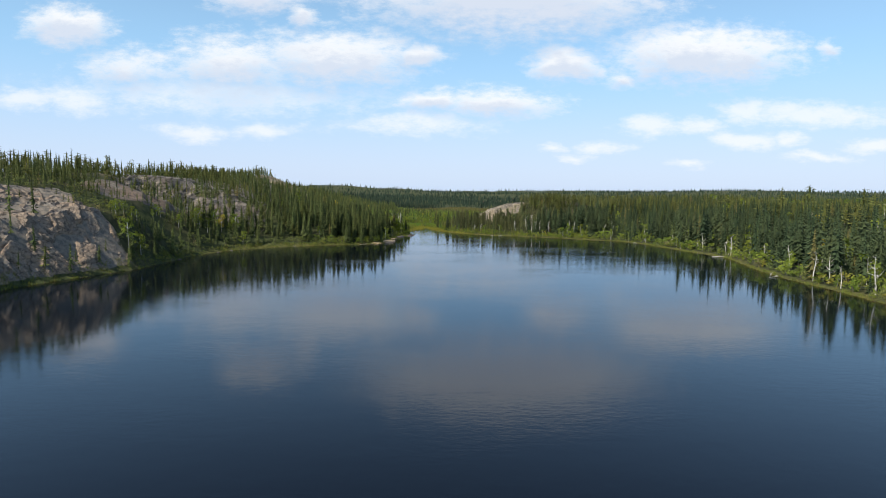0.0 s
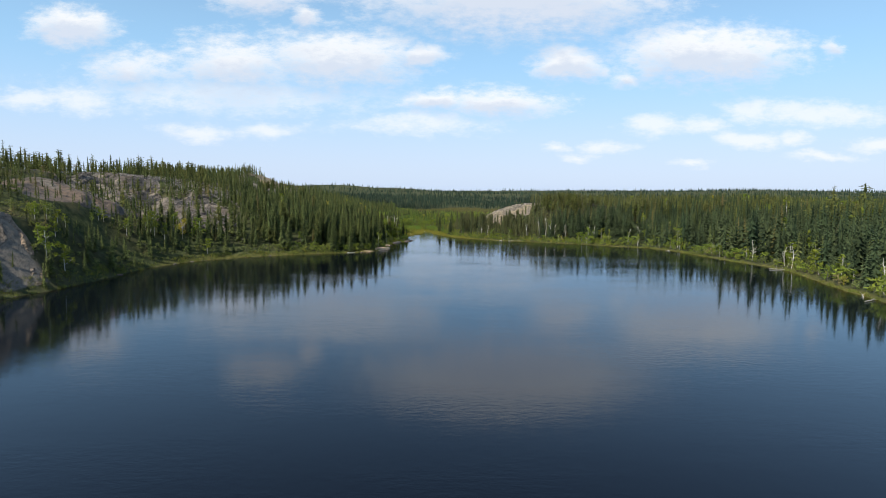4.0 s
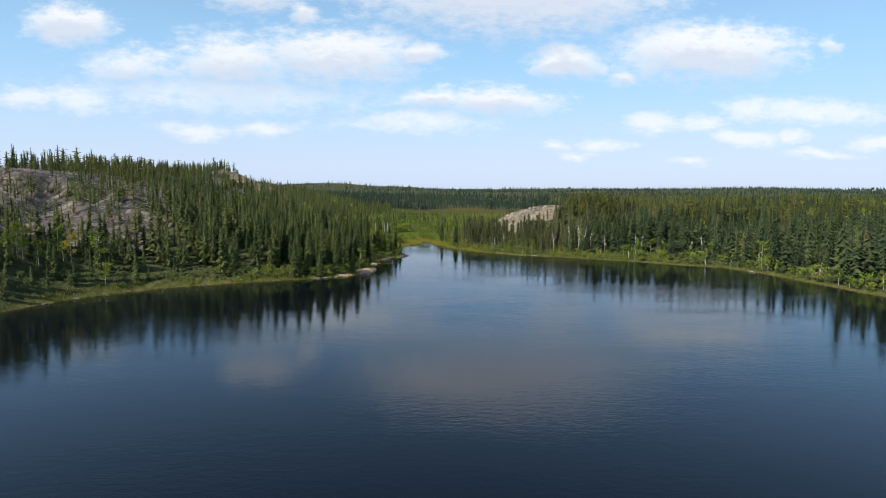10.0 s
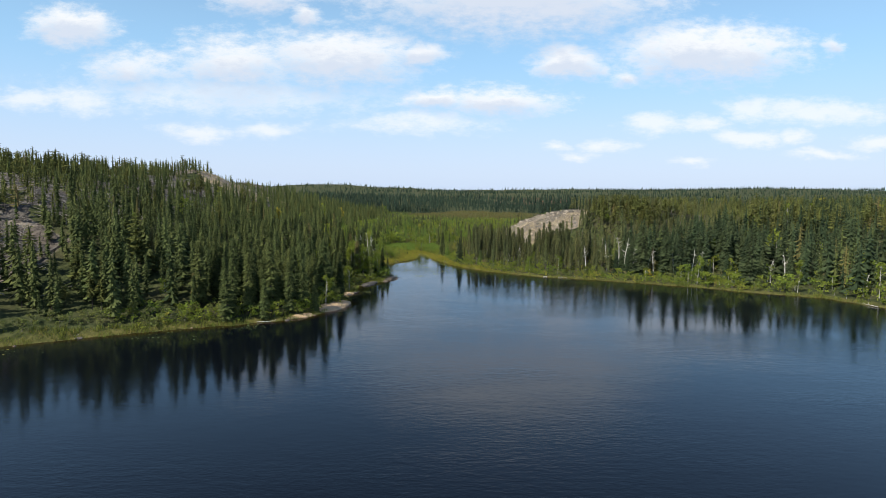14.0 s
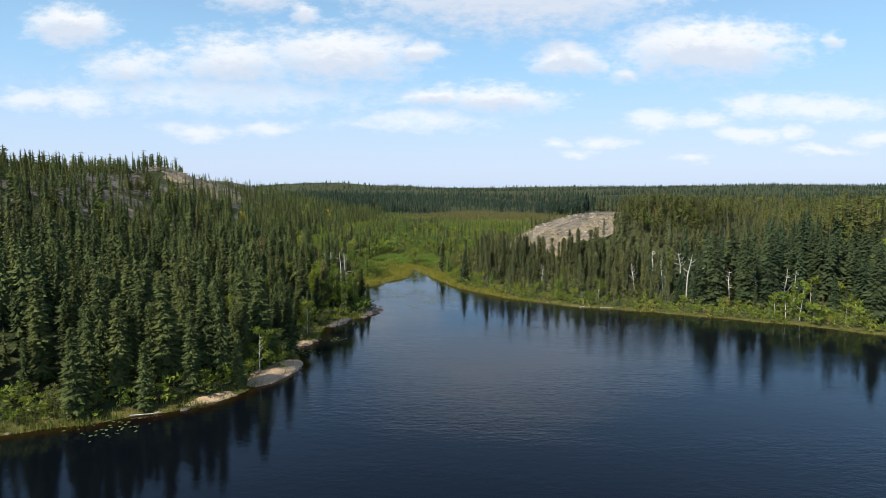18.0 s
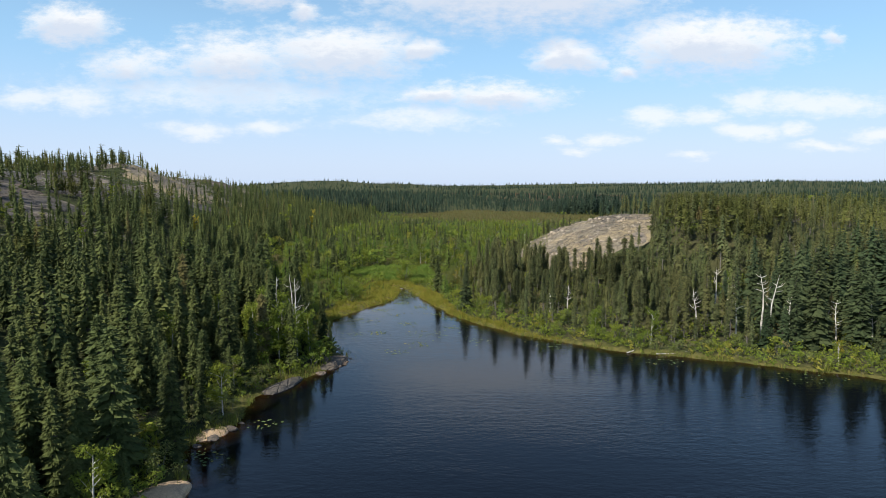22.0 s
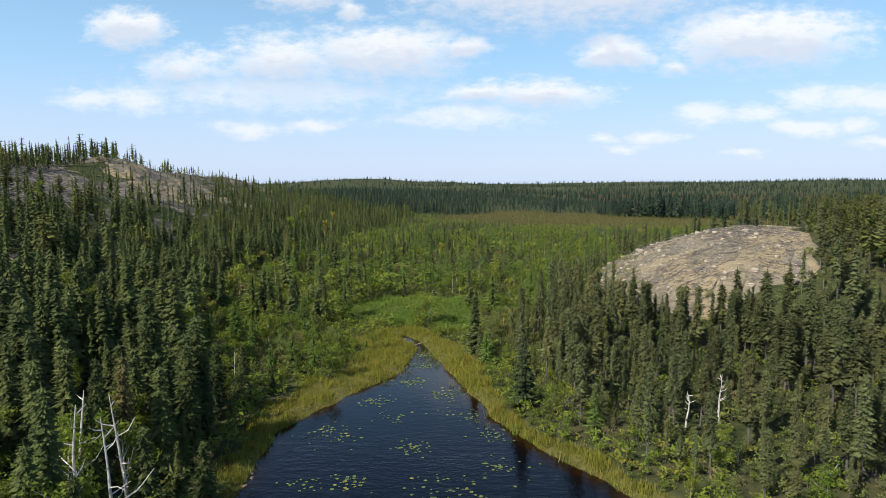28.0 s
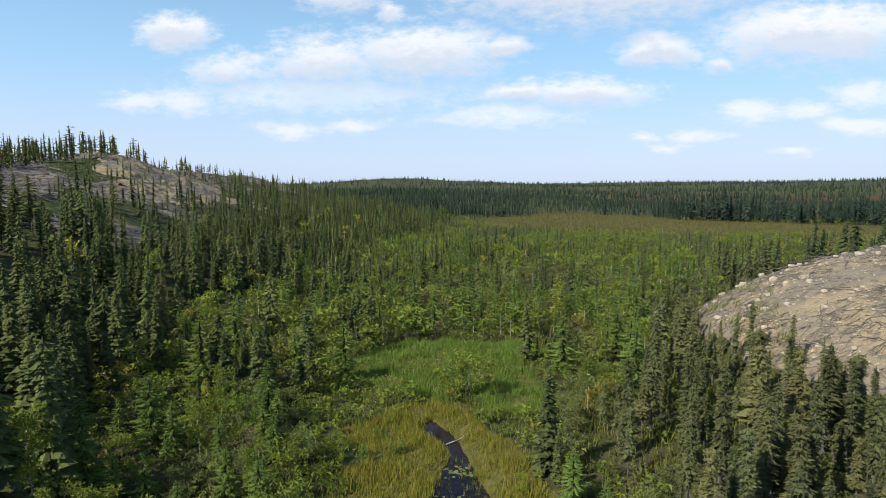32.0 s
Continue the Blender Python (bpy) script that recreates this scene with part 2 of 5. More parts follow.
bare = g.add("ShaderNodeAttribute", attribute_name="bare").outputs["Fac"]
gcol = g.mix(wet, moss, peat)
gcol = g.mix(g.ramp(g.math("ADD", bare, g.math("MULTIPLY", g.math("SUBTRACT", g2, 0.5), 0.7)), 0.35, 0.6), gcol, stone)
bed = g.ramp(g.add("ShaderNodeSeparateXYZ", (gpos,)).outputs[2], -0.35, 0.05, 1.0, 0.0)
gcol = g.mix(bed, gcol, (0.085, 0.050, 0.022))
finish(g, gcol, 0.95, g.add("ShaderNodeBump", {"Height": g.math("ADD", g2, g.math("MULTIPLY", g3, 0.3)), "Strength": 0.8, "Distance": 0.4}).outputs[0], 0.15)

# lake: dark tannin water under a smooth skin with faint wind ripples
WATER, a = material("lake_water")
apos = a.add("ShaderNodeNewGeometry").outputs["Position"]
breeze = a.ramp(a.noise(a.vec("MULTIPLY", apos, (1.0, 2.2, 1.0)), 0.022, 3.0), 0.38, 0.68, 0.25, 1.0)
ripple = a.noise(a.vec("MULTIPLY", apos, (0.8, 1.3, 1.0)), 2.6, 3.0, 0.6)
breeze = a.math("MULTIPLY", breeze, a.ramp(a.add("ShaderNodeSeparateXYZ", (apos,)).outputs[1], 130.0, 270.0, 0.75, 1.9))
chop = a.noise(a.vec("MULTIPLY", apos, (0.6, 1.4, 1.0)), 1.0, 2.0, 0.5)
swell = a.noise(apos, 0.4, 2.0)
high = a.math("ADD", a.math("MULTIPLY", a.math("ADD", a.math("MULTIPLY", ripple, 0.07), a.math("MULTIPLY", chop, 0.10)), breeze), a.math("MULTIPLY", swell, 0.04))
rip = a.add("ShaderNodeBump", {"Height": high, "Strength": 0.6, "Distance": 0.30}).outputs[0]
skin = a.add("ShaderNodeBsdfGlossy", {"Color": (0.85, 0.91, 0.98, 1), "Roughness": 0.06, "Normal": rip})
body = a.add("ShaderNodeBsdfDiffuse", {"Color": (0.0030, 0.0044, 0.0066, 1)})
clearw = a.add("ShaderNodeBsdfTransparent", {"Color": (0.62, 0.40, 0.20, 1)})
shoal = a.ramp(a.add("ShaderNodeAttribute", attribute_name="shoal").outputs["Fac"], 0.15, 1.0, 0.0, 0.85)
deep = a.add("ShaderNodeMixShader", (shoal, body.outputs[0], clearw.outputs[0]))
fres = a.add("ShaderNodeFresnel", {"IOR": 1.33, "Normal": rip}).outputs[0]
surf = a.add("ShaderNodeMixShader", (fres, deep.outputs[0], skin.outputs[0]))
a.add("ShaderNodeOutputMaterial", (surf.outputs[0],))


# ---- arithmetic of the land ----

def lattice(ix, iy, seed):
    n = (ix.astype(np.int64) * 374761393 + iy.astype(np.int64) * 668265263 + seed * 974634777) & 0x7FFFFFFF
    n = ((n ^ (n >> 13)) * 1274126177) & 0x7FFFFFFF
    return ((n ^ (n >> 16)) & 0xFFFF) / 65535.0


def vnoise(x, y, size, seed=0, octaves=3, gain=0.5):
    """Value noise from -1 to 1."""
    total, amp, norm = 0.0, 1.0, 0.0
    x, y = np.asarray(x, float) / size, np.asarray(y, float) / size
    for o in range(octaves):
        ix, iy = np.floor(x), np.floor(y)
        fx, fy = x - ix, y - iy
        fx, fy = fx * fx * (3 - 2 * fx), fy * fy * (3 - 2 * fy)
        v = [lattice(ix + i, iy + j, seed + o) for j in (0, 1) for i in (0, 1)]
        total = total + amp * ((v[0] * (1 - fx) + v[1] * fx) * (1 - fy) + (v[2] * (1 - fx) + v[3] * fx) * fy - 0.5) * 2
        norm, amp, x, y = norm + amp, amp * gain, x * 2.03 + 11.7, y * 2.03 + 5.3
    return total / norm


def smooth(v, lo, hi):
    t = np.clip((np.asarray(v, float) - lo) / (hi - lo), 0, 1)
    return t * t * (3 - 2 * t)


LEFT_SHORE = [(-105, -300), (-110, -100), (-112, 0), (-104, 70), (-98, 115), (-94, 139), (-89, 153), (-84, 168), (-83, 185), (-82, 207), (-76, 222), (-66, 234), (-57, 240),
              (-46, 246), (-36, 250.5), (-30, 253), (-26, 256), (-23, 262), (-20.5, 267), (-19.6, 271), (-21, 275), (-23.5, 278), (-21, 282), (-20, 286), (-20.5, 292),
              (-17, 299), (-13.5, 304), (-12.5, 308), (-15, 312), (-17.5, 318), (-18.8, 326), (-18.8, 332), (-16, 339), (-12.5, 346.5), (-9.5, 352), (-9.8, 356), (-9, 360), (-9.2, 363)]
RIGHT_SHORE = [(-11, 366), (-12.5, 369), (-11.8, 370.5), (-9.5, 367), (-8, 363), (-6.8, 360), (-5.6, 356), (-3, 350), (1, 338), (4, 332), (8, 327), (13, 321), (19, 316.5), (27, 311),
               (33, 309), (42, 305), (50, 301), (60, 296), (72, 287.5), (84, 281), (90, 270), (94, 248), (100, 225), (102, 212), (97, 185), (94, 160), (95, 137), (94, 120),
               (98, 80), (104, 0), (100, -120), (90, -300)]
SHORE = np.array(LEFT_SHORE + RIGHT_SHORE, float)


def shore_distance(x, y):
    """Metres from the waterline: positive on land, negative in the lake."""
    x, y = np.asarray(x, float), np.asarray(y, float)
    x = x + 0.7 * vnoise(x, y, 4.0, 31, 2)
    y = y + 0.7 * vnoise(x, y, 4.0, 37, 2)
    best, inside = np.full(x.shape, 1e9), np.zeros(x.shape, bool)
    for (ax, ay), (bx, by) in zip(SHORE, np.roll(SHORE, -1, 0)):
        dx, dy = bx - ax, by - ay
        t = np.clip(((x - ax) * dx + (y - ay) * dy) / (dx * dx + dy * dy), 0, 1)
        best = np.minimum(best, np.hypot(x - ax - t * dx, y - ay - t * dy))
        if dy:
            inside ^= ((ay > y) != (by > y)) & (x < dx * (y - ay) / dy + ax)
    return np.where(inside, -best, best)


def ridge_x(y):
    return np.interp(y, [-300, 0, 130, 250, 400, 580, 700, 900], [-165, -152, -142, -140, -148, -172, -176, -190])


DOME = (70.0, 399.0, 48.5, 42.0, 14.2)


def dome_r2(x, y):
    return (np.abs(x - DOME[0]) / DOME[2]) ** 2.6 + (np.abs(y - DOME[1]) / np.where(y > DOME[1], 26.0, DOME[3])) ** 2.6


def height(x, y, d=None):
    x, y = np.asarray(x, float), np.asarray(y, float)
    d = shore_distance(x, y) if d is None else d
    land = np.maximum(d, 0)
    floor_z = 0.38 * smooth(land, 0, 1.6) + 0.5 * smooth(land, 3, 20) + 0.12 * vnoise(x, y, 3.0, 3) * smooth(land, 0.5, 3)
    # left ridge
    u = x - ridge_x(y)
    amp = (27 - 4.0 * smooth(y, 250, 170) + 2.2 * vnoise(x, y, 45, 5) + 1.2 * vnoise(x, y, 12, 6)) * smooth(y, 780, 620)
    prof = np.where(u > 0, 0.5 + 0.5 * np.cos(np.pi * np.clip(u / 122, 0, 1)), 1 - 0.0022 * np.clip(-u, 0, 300))
    ridge = amp * np.clip(prof, 0, 1) ** 0.92 + 5.0 * np.exp(-(((x + 140) / 17) ** 2 + ((y - 508) / 28) ** 2))
    steep = np.interp(y, [0, 180, 195, 215, 245, 300, 380, 420], [1.35, 1.35, 0.95, 0.85, 0.30, 0.34, 0.5, 5.0])
    bank = steep * np.maximum(land - 0.8, 0) * (1 + 0.25 * vnoise(x, y, 9, 8))
    bench = 15.0 + 1.5 * vnoise(x, y, 14, 10, 2) + 0.36 * np.maximum(land - 14, 0)
    bank = np.where(y < 250, np.minimum(bank, bench + 40 * smooth(y, 228, 250)), bank)
    ridge = np.minimum(ridge, bank)
    # right shore and plateau
    right = (11.5 + 1.5 * vnoise(x, y, 60, 9)) * smooth(land, 6, 95) * smooth(x, 40, 110) * smooth(y, 505, 435)
    r2 = dome_r2(x, y)
    dome = DOME[4] * np.clip(1.06 - r2, 0, 1) ** 0.7 + np.where(r2 < 1.1, 0.25 * vnoise(x, y, 7, 12) + 0.12 * vnoise(x, y, 2.2, 13), 0)
    dome = np.where(x > DOME[0], np.maximum(dome, 10.8 * np.clip(1.2 - ((y - 405.0) / 52) ** 2, 0, 1) ** 0.6), dome)
    out = floor_z + np.maximum(np.maximum(ridge, right), dome * (r2 < 1.06) + np.where((x > DOME[0]) & (r2 >= 1.06), dome * smooth(x, 70, 110), 0))
    # country beyond the bog
    rise = smooth(y, 770, 1050)
    out = out + rise * (9 * vnoise(x, y, 210, 15, 3) - 1.5) + 12 * np.exp(-(((x + 110) / 190) ** 2 + ((y - 1010) / 170) ** 2))
    far = np.hypot(x, y)
    out = out + smooth(far, 1300, 2800) * (3.5 + 13 * np.maximum(vnoise(x, y, 700, 17, 3), -0.7))
    out = out + 30 * np.exp(-(((x + 560) / 380) ** 2 + ((y - 3050) / 500) ** 2)) + 9 * np.exp(-(((x + 60) / 520) ** 2 + ((y - 2500) / 400) ** 2)) + 10 * np.exp(-(((x - 480) / 500) ** 2 + ((y - 3300) / 400) ** 2)) + 20 * smooth(x, 100, 1200) * smooth(far, 1500, 2700)
    return np.where(d > 0, out, -np.minimum(3.2, 0.16 * -d + 0.012 * d * d) - 0.02)


def bare_rock(x, y, d):
    """How far the granite lies bare, 0 to 1."""
    u = x - ridge_x(y)
    on_left = (x < -45) & (u > -25)
    n1, n2 = vnoise(x, y, 22, 21, 3), vnoise(x, y, 7, 22, 2)
    cliff = smooth(y + 5 * n2 - 0.5 * d, 171, 161) * smooth(d + 5 * n2 + 4 * n1, 38, 29) * smooth(d, 0.5, 3) * 1.1
    patch = np.where((y < 262) & (d < 20), 0, 1) * smooth(n1 + 0.3 * n2 + 0.42 * smooth(y, 395, 440) * smooth(u, 66, 36) + 0.48 * smooth(y, 335, 275) * smooth(y, 240, 258) * smooth(u, 78, 52) * smooth(u, -8, 10), 0.04, 0.34) * smooth(u, 88, 62) * smooth(y, 700, 600) * 0.9
    knob = np.exp(-(((x + 111) / 11) ** 2 + ((y - 213) / 17) ** 2) * 1.3) * (1.4 + 0.9 * n2)
    crest = np.exp(-(((x + 129) / 12) ** 2 + ((y - 510) / 24) ** 2) * 1.2) * (1.5 + 0.8 * n2)
    ledges = np.exp(-(((x + 86) / 8) ** 2 + ((y - 428) / 9) ** 2)) * 1.5 + np.exp(-(((x + 108) / 8) ** 2 + ((y - 412) / 11) ** 2)) * 1.5 + np.exp(-(((x + 101) / 5) ** 2 + ((y - 268) / 7) ** 2)) * 0.7
    left = np.clip(np.maximum.reduce([cliff, patch, knob, crest, ledges * (1 + 0.6 * n2)]), 0, 1) * on_left
    r2 = dome_r2(x, y)
    dome = smooth(r2 + 0.07 * n2, 1.03, 0.93) * smooth(x + 5 * n1 + 4 * n2 - 0.25 * (y - 395), 63, 53) * smooth(y + 3 * n2 - 0.12 * np.maximum(x - 26, 0), 364, 370) * (1 - 0.9 * smooth(n1 + 0.6 * n2, 0.45, 0.62))
    return np.clip(np.maximum(left, dome), 0, 1)


def in_bog(x, y):
    n, n2 = vnoise(x, y, 45, 25, 3), vnoise(x, y, 16, 28, 2)
    near_edge = np.interp(x, [-30, 20, 100, 140, 330], [640, 590, 600, 565, 545]) + 16 * n + 7 * n2
    far_edge = np.interp(x, [-30, 20, 60, 90, 140, 330], [700, 758, 745, 690, 668, 650]) + 16 * n + 5 * n2
    return smooth(y - near_edge, -3, 5) * smooth(far_edge - y, -2, 4) * smooth(x + 14 * n, -42, -26) * smooth(x, 330, 280)


def in_cattail(x, y):
    n, n2 = vnoise(x, y, 11, 26, 2), vnoise(x, y, 4, 29, 2)
    return smooth(((x + 12) / 17.5) ** 2 + ((y - 384) / 12.5) ** 2 + 0.8 * n + 0.4 * n2, 1.05, 0.7)


def in_sedge(x, y, d):
    n = vnoise(x, y, 6, 27, 2)
    reach = np.interp(y, [318, 330, 350, 362, 368], [1.5, 3.5, 7, 9, 4]) + 3.2 * n
    reach = np.where(x > -7, np.interp(y, [318, 335, 350, 362, 368], [1.4, 1.8, 3.2, 5, 3]) + 1.2 * n, reach)
    return (d > 0.05) & (d < reach) & (y > 318) & (y < 374)


# ---- meshes from arrays ----
def mesh_of(name, verts, tris, mats, matidx=None, tint=None, flat=True):
    me = bpy.data.meshes.new(name)
    verts, tris = np.ascontiguousarray(verts, np.float32), np.ascontiguousarray(tris, np.int32)
    me.vertices.add(len(verts))
    me.vertices.foreach_set("co", verts.ravel())
    me.loops.add(tris.size)
    me.loops.foreach_set("vertex_index", tris.ravel())
    k = tris.shape[1]
    me.polygons.add(len(tris))
    me.polygons.foreach_set("loop_start", np.arange(0, tris.size, k, dtype=np.int32))
    for m in mats:
        me.materials.append(m)
    if matidx is not None:
        me.polygons.foreach_set("material_index", np.ascontiguousarray(matidx, np.int32))
    me.polygons.foreach_set("use_smooth", np.full(len(tris), not flat))
    if tint is not None:
        me.attributes.new("tint", "FLOAT", "POINT").data.foreach_set("value", np.ascontiguousarray(tint, np.float32))
    me.update(calc_edges=True)
    return me


def attribute(me, name, values):
    me.attributes.new(name, "FLOAT", "POINT").data.foreach_set("value", np.ascontiguousarray(values, np.float32))


def grid_faces(nx, ny):
    i = (np.arange(ny - 1)[:, None] * nx + np.arange(nx - 1)).ravel()
    return np.stack([i, i + 1, i + nx + 1, i + nx], 1)


def steps(*stops):
    """Coordinates with a spacing of their own between stops: start, (end, spacing), ..."""
    out, at = [stops[0]], stops[0]
    for end, gap in stops[1:]:
        n = max(1, round((end - at) / gap))
        out += list(np.linspace(at, end, n + 1)[1:])
        at = end
    return np.array(out)


def piece(name, me, parent=None, label="", **tags):
    ob = new(name, me)
    ob.parent = parent
    return tagged(ob, label, **tags)


# ---- ground and lake ----
gx = steps(-4600, (-1500, 310), (-500, 100), (-200, 12), (-36, 2.2), (46, 0.75), (200, 2.4), (520, 14), (1500, 98), (4600, 310))
gy = steps(-1500, (-300, 200), (-20, 20), (240, 2.4), (405, 0.75), (460, 2.0), (720, 4.0), (1100, 20), (1600, 50), (4700, 155))
X, Y = np.meshgrid(gx, gy)
D = shore_distance(X.ravel(), Y.ravel())
Z = height(X.ravel(), Y.ravel(), D)
ground_me = mesh_of("ground", np.stack([X.ravel(), Y.ravel(), Z], 1), grid_faces(len(gx), len(gy)), [GROUND], flat=False)
attribute(ground_me, "wet", np.clip(np.maximum.reduce([smooth(D, 2.4, 0.9) * (X.ravel() > -80), in_bog(X.ravel(), Y.ravel()), in_cattail(X.ravel(), Y.ravel()), in_sedge(X.ravel(), Y.ravel(), D) * 1.0]), 0, 1))
attribute(ground_me, "bare", bare_rock(X.ravel(), Y.ravel(), D))
piece("ground", ground_me, label="mossy forest floor with peat and bare granite", category="ground", kind="structure")

wx, wy = steps(-125, (-36, 3.0), (46, 1.2), (125, 3.0)), steps(-320, (-20, 25), (230, 4), (374, 1.2))
WX, WY = np.meshgrid(wx, wy)
wd = shore_distance(WX.ravel(), WY.ravel())
water_me = mesh_of("lake", np.stack([WX.ravel(), WY.ravel(), np.zeros(WX.size)], 1), grid_faces(len(wx), len(wy)), [WATER], flat=False)
attribute(water_me, "shoal", np.clip(1 + wd / 3.6, 0, 1))
piece("lake", water_me, label="calm dark blue lake water with faint ripples", category="water", kind="structure")


# ---- plants ----
class Shape:
    """Vertices, triangles and a material index per triangle."""

    def __init__(self):
        self.v, self.f, self.m, self.n = [], [], [], 0

    def put(self, verts, tris, mat):
        self.v.append(np.asarray(verts, float))
        self.f.append(np.asarray(tris, int) + self.n)
        self.m.append(np.full(len(tris), mat))
        self.n += len(verts)
        return self

    def arrays(self):
        return np.concatenate(self.v), np.concatenate(self.f), np.concatenate(self.m)


def rod(a, b, ra, rb, sides=4):
    """A tapered stick from a to b."""
    a, b = np.asarray(a, float), np.asarray(b, float)
    ax = (b - a) / max(1e-6, np.linalg.norm(b - a))
    s = np.cross(ax, (0.3, 0.9, 0.2) if abs(ax[2]) > 0.9 else (0, 0, 1))
    s /= np.linalg.norm(s)
    q = np.cross(ax, s)
    ang = np.arange(sides) * 2 * np.pi / sides
    ring = np.cos(ang)[:, None] * s + np.sin(ang)[:, None] * q
    v = np.concatenate([a + ra * ring, b + rb * ring])
    i = np.arange(sides)
    j = (i + 1) % sides
    return v, np.concatenate([np.stack([i, j, j + sides], 1), np.stack([i, j + sides, i + sides], 1)])


def conifer(seed, boughs, slim=0.11, start=0.06, droop=0.5, wide=0.85, sprays=0, size=0.04, club=0.0, dead=0, trunk_sides=3, power=0.62, heart=(6, 5, 0.5), inner=1, ragged=0.25):
    """A conifer of unit height: trunk, a core of dead twigs (in dark bark it paints the crown's inner shade), folded
    boughs round it and loose needle sprays on them. Returns trunk shape and crown shape.
    """
    r = np.random.default_rng(seed)
    t, c = Shape(), Shape()
    t.put(*rod((0, 0, -0.03), (0, 0, 0.97), 0.011, 0.002, trunk_sides), 1)
    k = np.arange(boughs)
    z = start + (0.965 - start) * ((k + r.random(boughs)) / boughs) ** 0.92
    phi = k * 2.4 + r.random(boughs) * 1.1
    up = np.clip((z - start) / (1 - start), 0, 1)
    lobes = 1 + ragged * (np.sin(z * 23 + r.random() * 6) * 0.6 + np.sin(2 * phi + 9 * z + r.random() * 6) * 0.6)
    R = (slim * (1.0 - up) ** power * lobes + 0.012) * (0.72 + 0.5 * r.random(boughs)) * np.clip(up / 0.14 + 0.55, 0, 1)
    if club:
        R += club * np.exp(-((z - 0.92) / 0.04) ** 2)
    out = np.stack([np.cos(phi), np.sin(phi), np.zeros(boughs)], 1)
    side = np.stack([-np.sin(phi), np.cos(phi), np.zeros(boughs)], 1)
    sag = droop * (0.55 + 0.8 * r.random(boughs))
    high = np.array([0.0, 0.0, 1.0])
    root = high * (z + 0.10 * R)[:, None]
    tip = out * R[:, None] + high * (z - sag * R)[:, None]
    half = (0.5 * wide * R * (0.75 + 0.5 * r.random(boughs)) + 0.004)[:, None]
    mid = root * 0.42 + tip * 0.58
    lft, rgt = mid + side * half - high * half * 0.75, mid - side * half - high * half * 0.75
    v = np.stack([root, lft, tip, rgt], 1).reshape(-1, 3)
    f = np.array([(0, 1, 2), (0, 2, 3)])[None] + (k * 4)[:, None, None]
    c.put(v, f.reshape(-1, 3), 0)
    if sprays:
        b = r.integers(0, boughs, sprays)
        q = 0.30 + 0.72 * r.random(sprays) ** 0.8
        s = (r.random(sprays) * 2 - 1)
        reach = half[b, 0] * s * np.clip(1.35 - 1.25 * np.abs(q - 0.55) / 0.5, 0.2, 1)
        base = root[b] + (tip[b] - root[b]) * q[:, None] + side[b] * reach[:, None] + high * (0.10 * R[b] * (r.random(sprays) - 0.3) - 0.7 * np.abs(reach))[:, None]
        way = out[b] * (0.75 + 0.5 * r.random(sprays))[:, None] + side[b] * (s * 0.9 + r.random(sprays) - 0.5)[:, None] + high * (0.35 - 0.9 * r.random(sprays) - 0.4 * droop)[:, None]
        way /= np.linalg.norm(way, axis=1)[:, None]
        sd = np.cross(way, np.stack([r.random(sprays) - 0.5, r.random(sprays) - 0.5, np.full(sprays, 0.7)], 1))
        sd /= np.linalg.norm(sd, axis=1)[:, None] + 1e-6
        ln = (size * (0.55 + 0.8 * r.random(sprays)) * (0.5 + 0.5 * np.clip(R[b] / (slim * 0.7), 0, 1)))[:, None]
        v = np.stack([base - sd * ln * 0.24, base + sd * ln * 0.24, base + way * ln], 1).reshape(-1, 3)
        c.put(v, np.arange(sprays * 3).reshape(-1, 3), 0)
    tiers, sides, solid = heart
    for k in range(tiers):
        z0 = start + (0.95 - start) * k / tiers
        z1 = min(0.975, z0 + 1.5 * (0.95 - start) / tiers)
        ang = np.arange(sides) * 2 * np.pi / sides + k * 0.7 + r.random()
        rr = solid * (slim * (1.0 - k / tiers) ** power + 0.006) * (0.72 + 0.5 * r.random(sides)) * (0.6 if k == 0 else 1.0)
        ring = np.stack([rr * np.cos(ang), rr * np.sin(ang), z0 - 0.25 * rr - 0.02 * r.random(sides)], 1)
        i = np.arange(sides)
        c.put(np.concatenate([ring, [[0.2 * slim * (r.random() - 0.5) * (1 - z1), 0, z1]]]), np.stack([i, (i + 1) % sides, np.full(sides, sides)], 1), inner)
    c.put([(0.008, 0, 0.90), (-0.006, 0.008, 0.90), (-0.006, -0.008, 0.90), (0, 0, 1.0)], [(0, 1, 3), (1, 2, 3), (2, 0, 3)], 0)
    for k in range(dead):
        h, q = 0.06 + r.random() * (start + 0.10), r.random() * 6.28
        dl = slim * (0.4 + 0.7 * r.random())
        t.put(*rod((0, 0, h), (dl * math.cos(q), dl * math.sin(q), h - dl * 0.5 * r.random()), 0.004, 0.001, 3), 1)
    return t, c


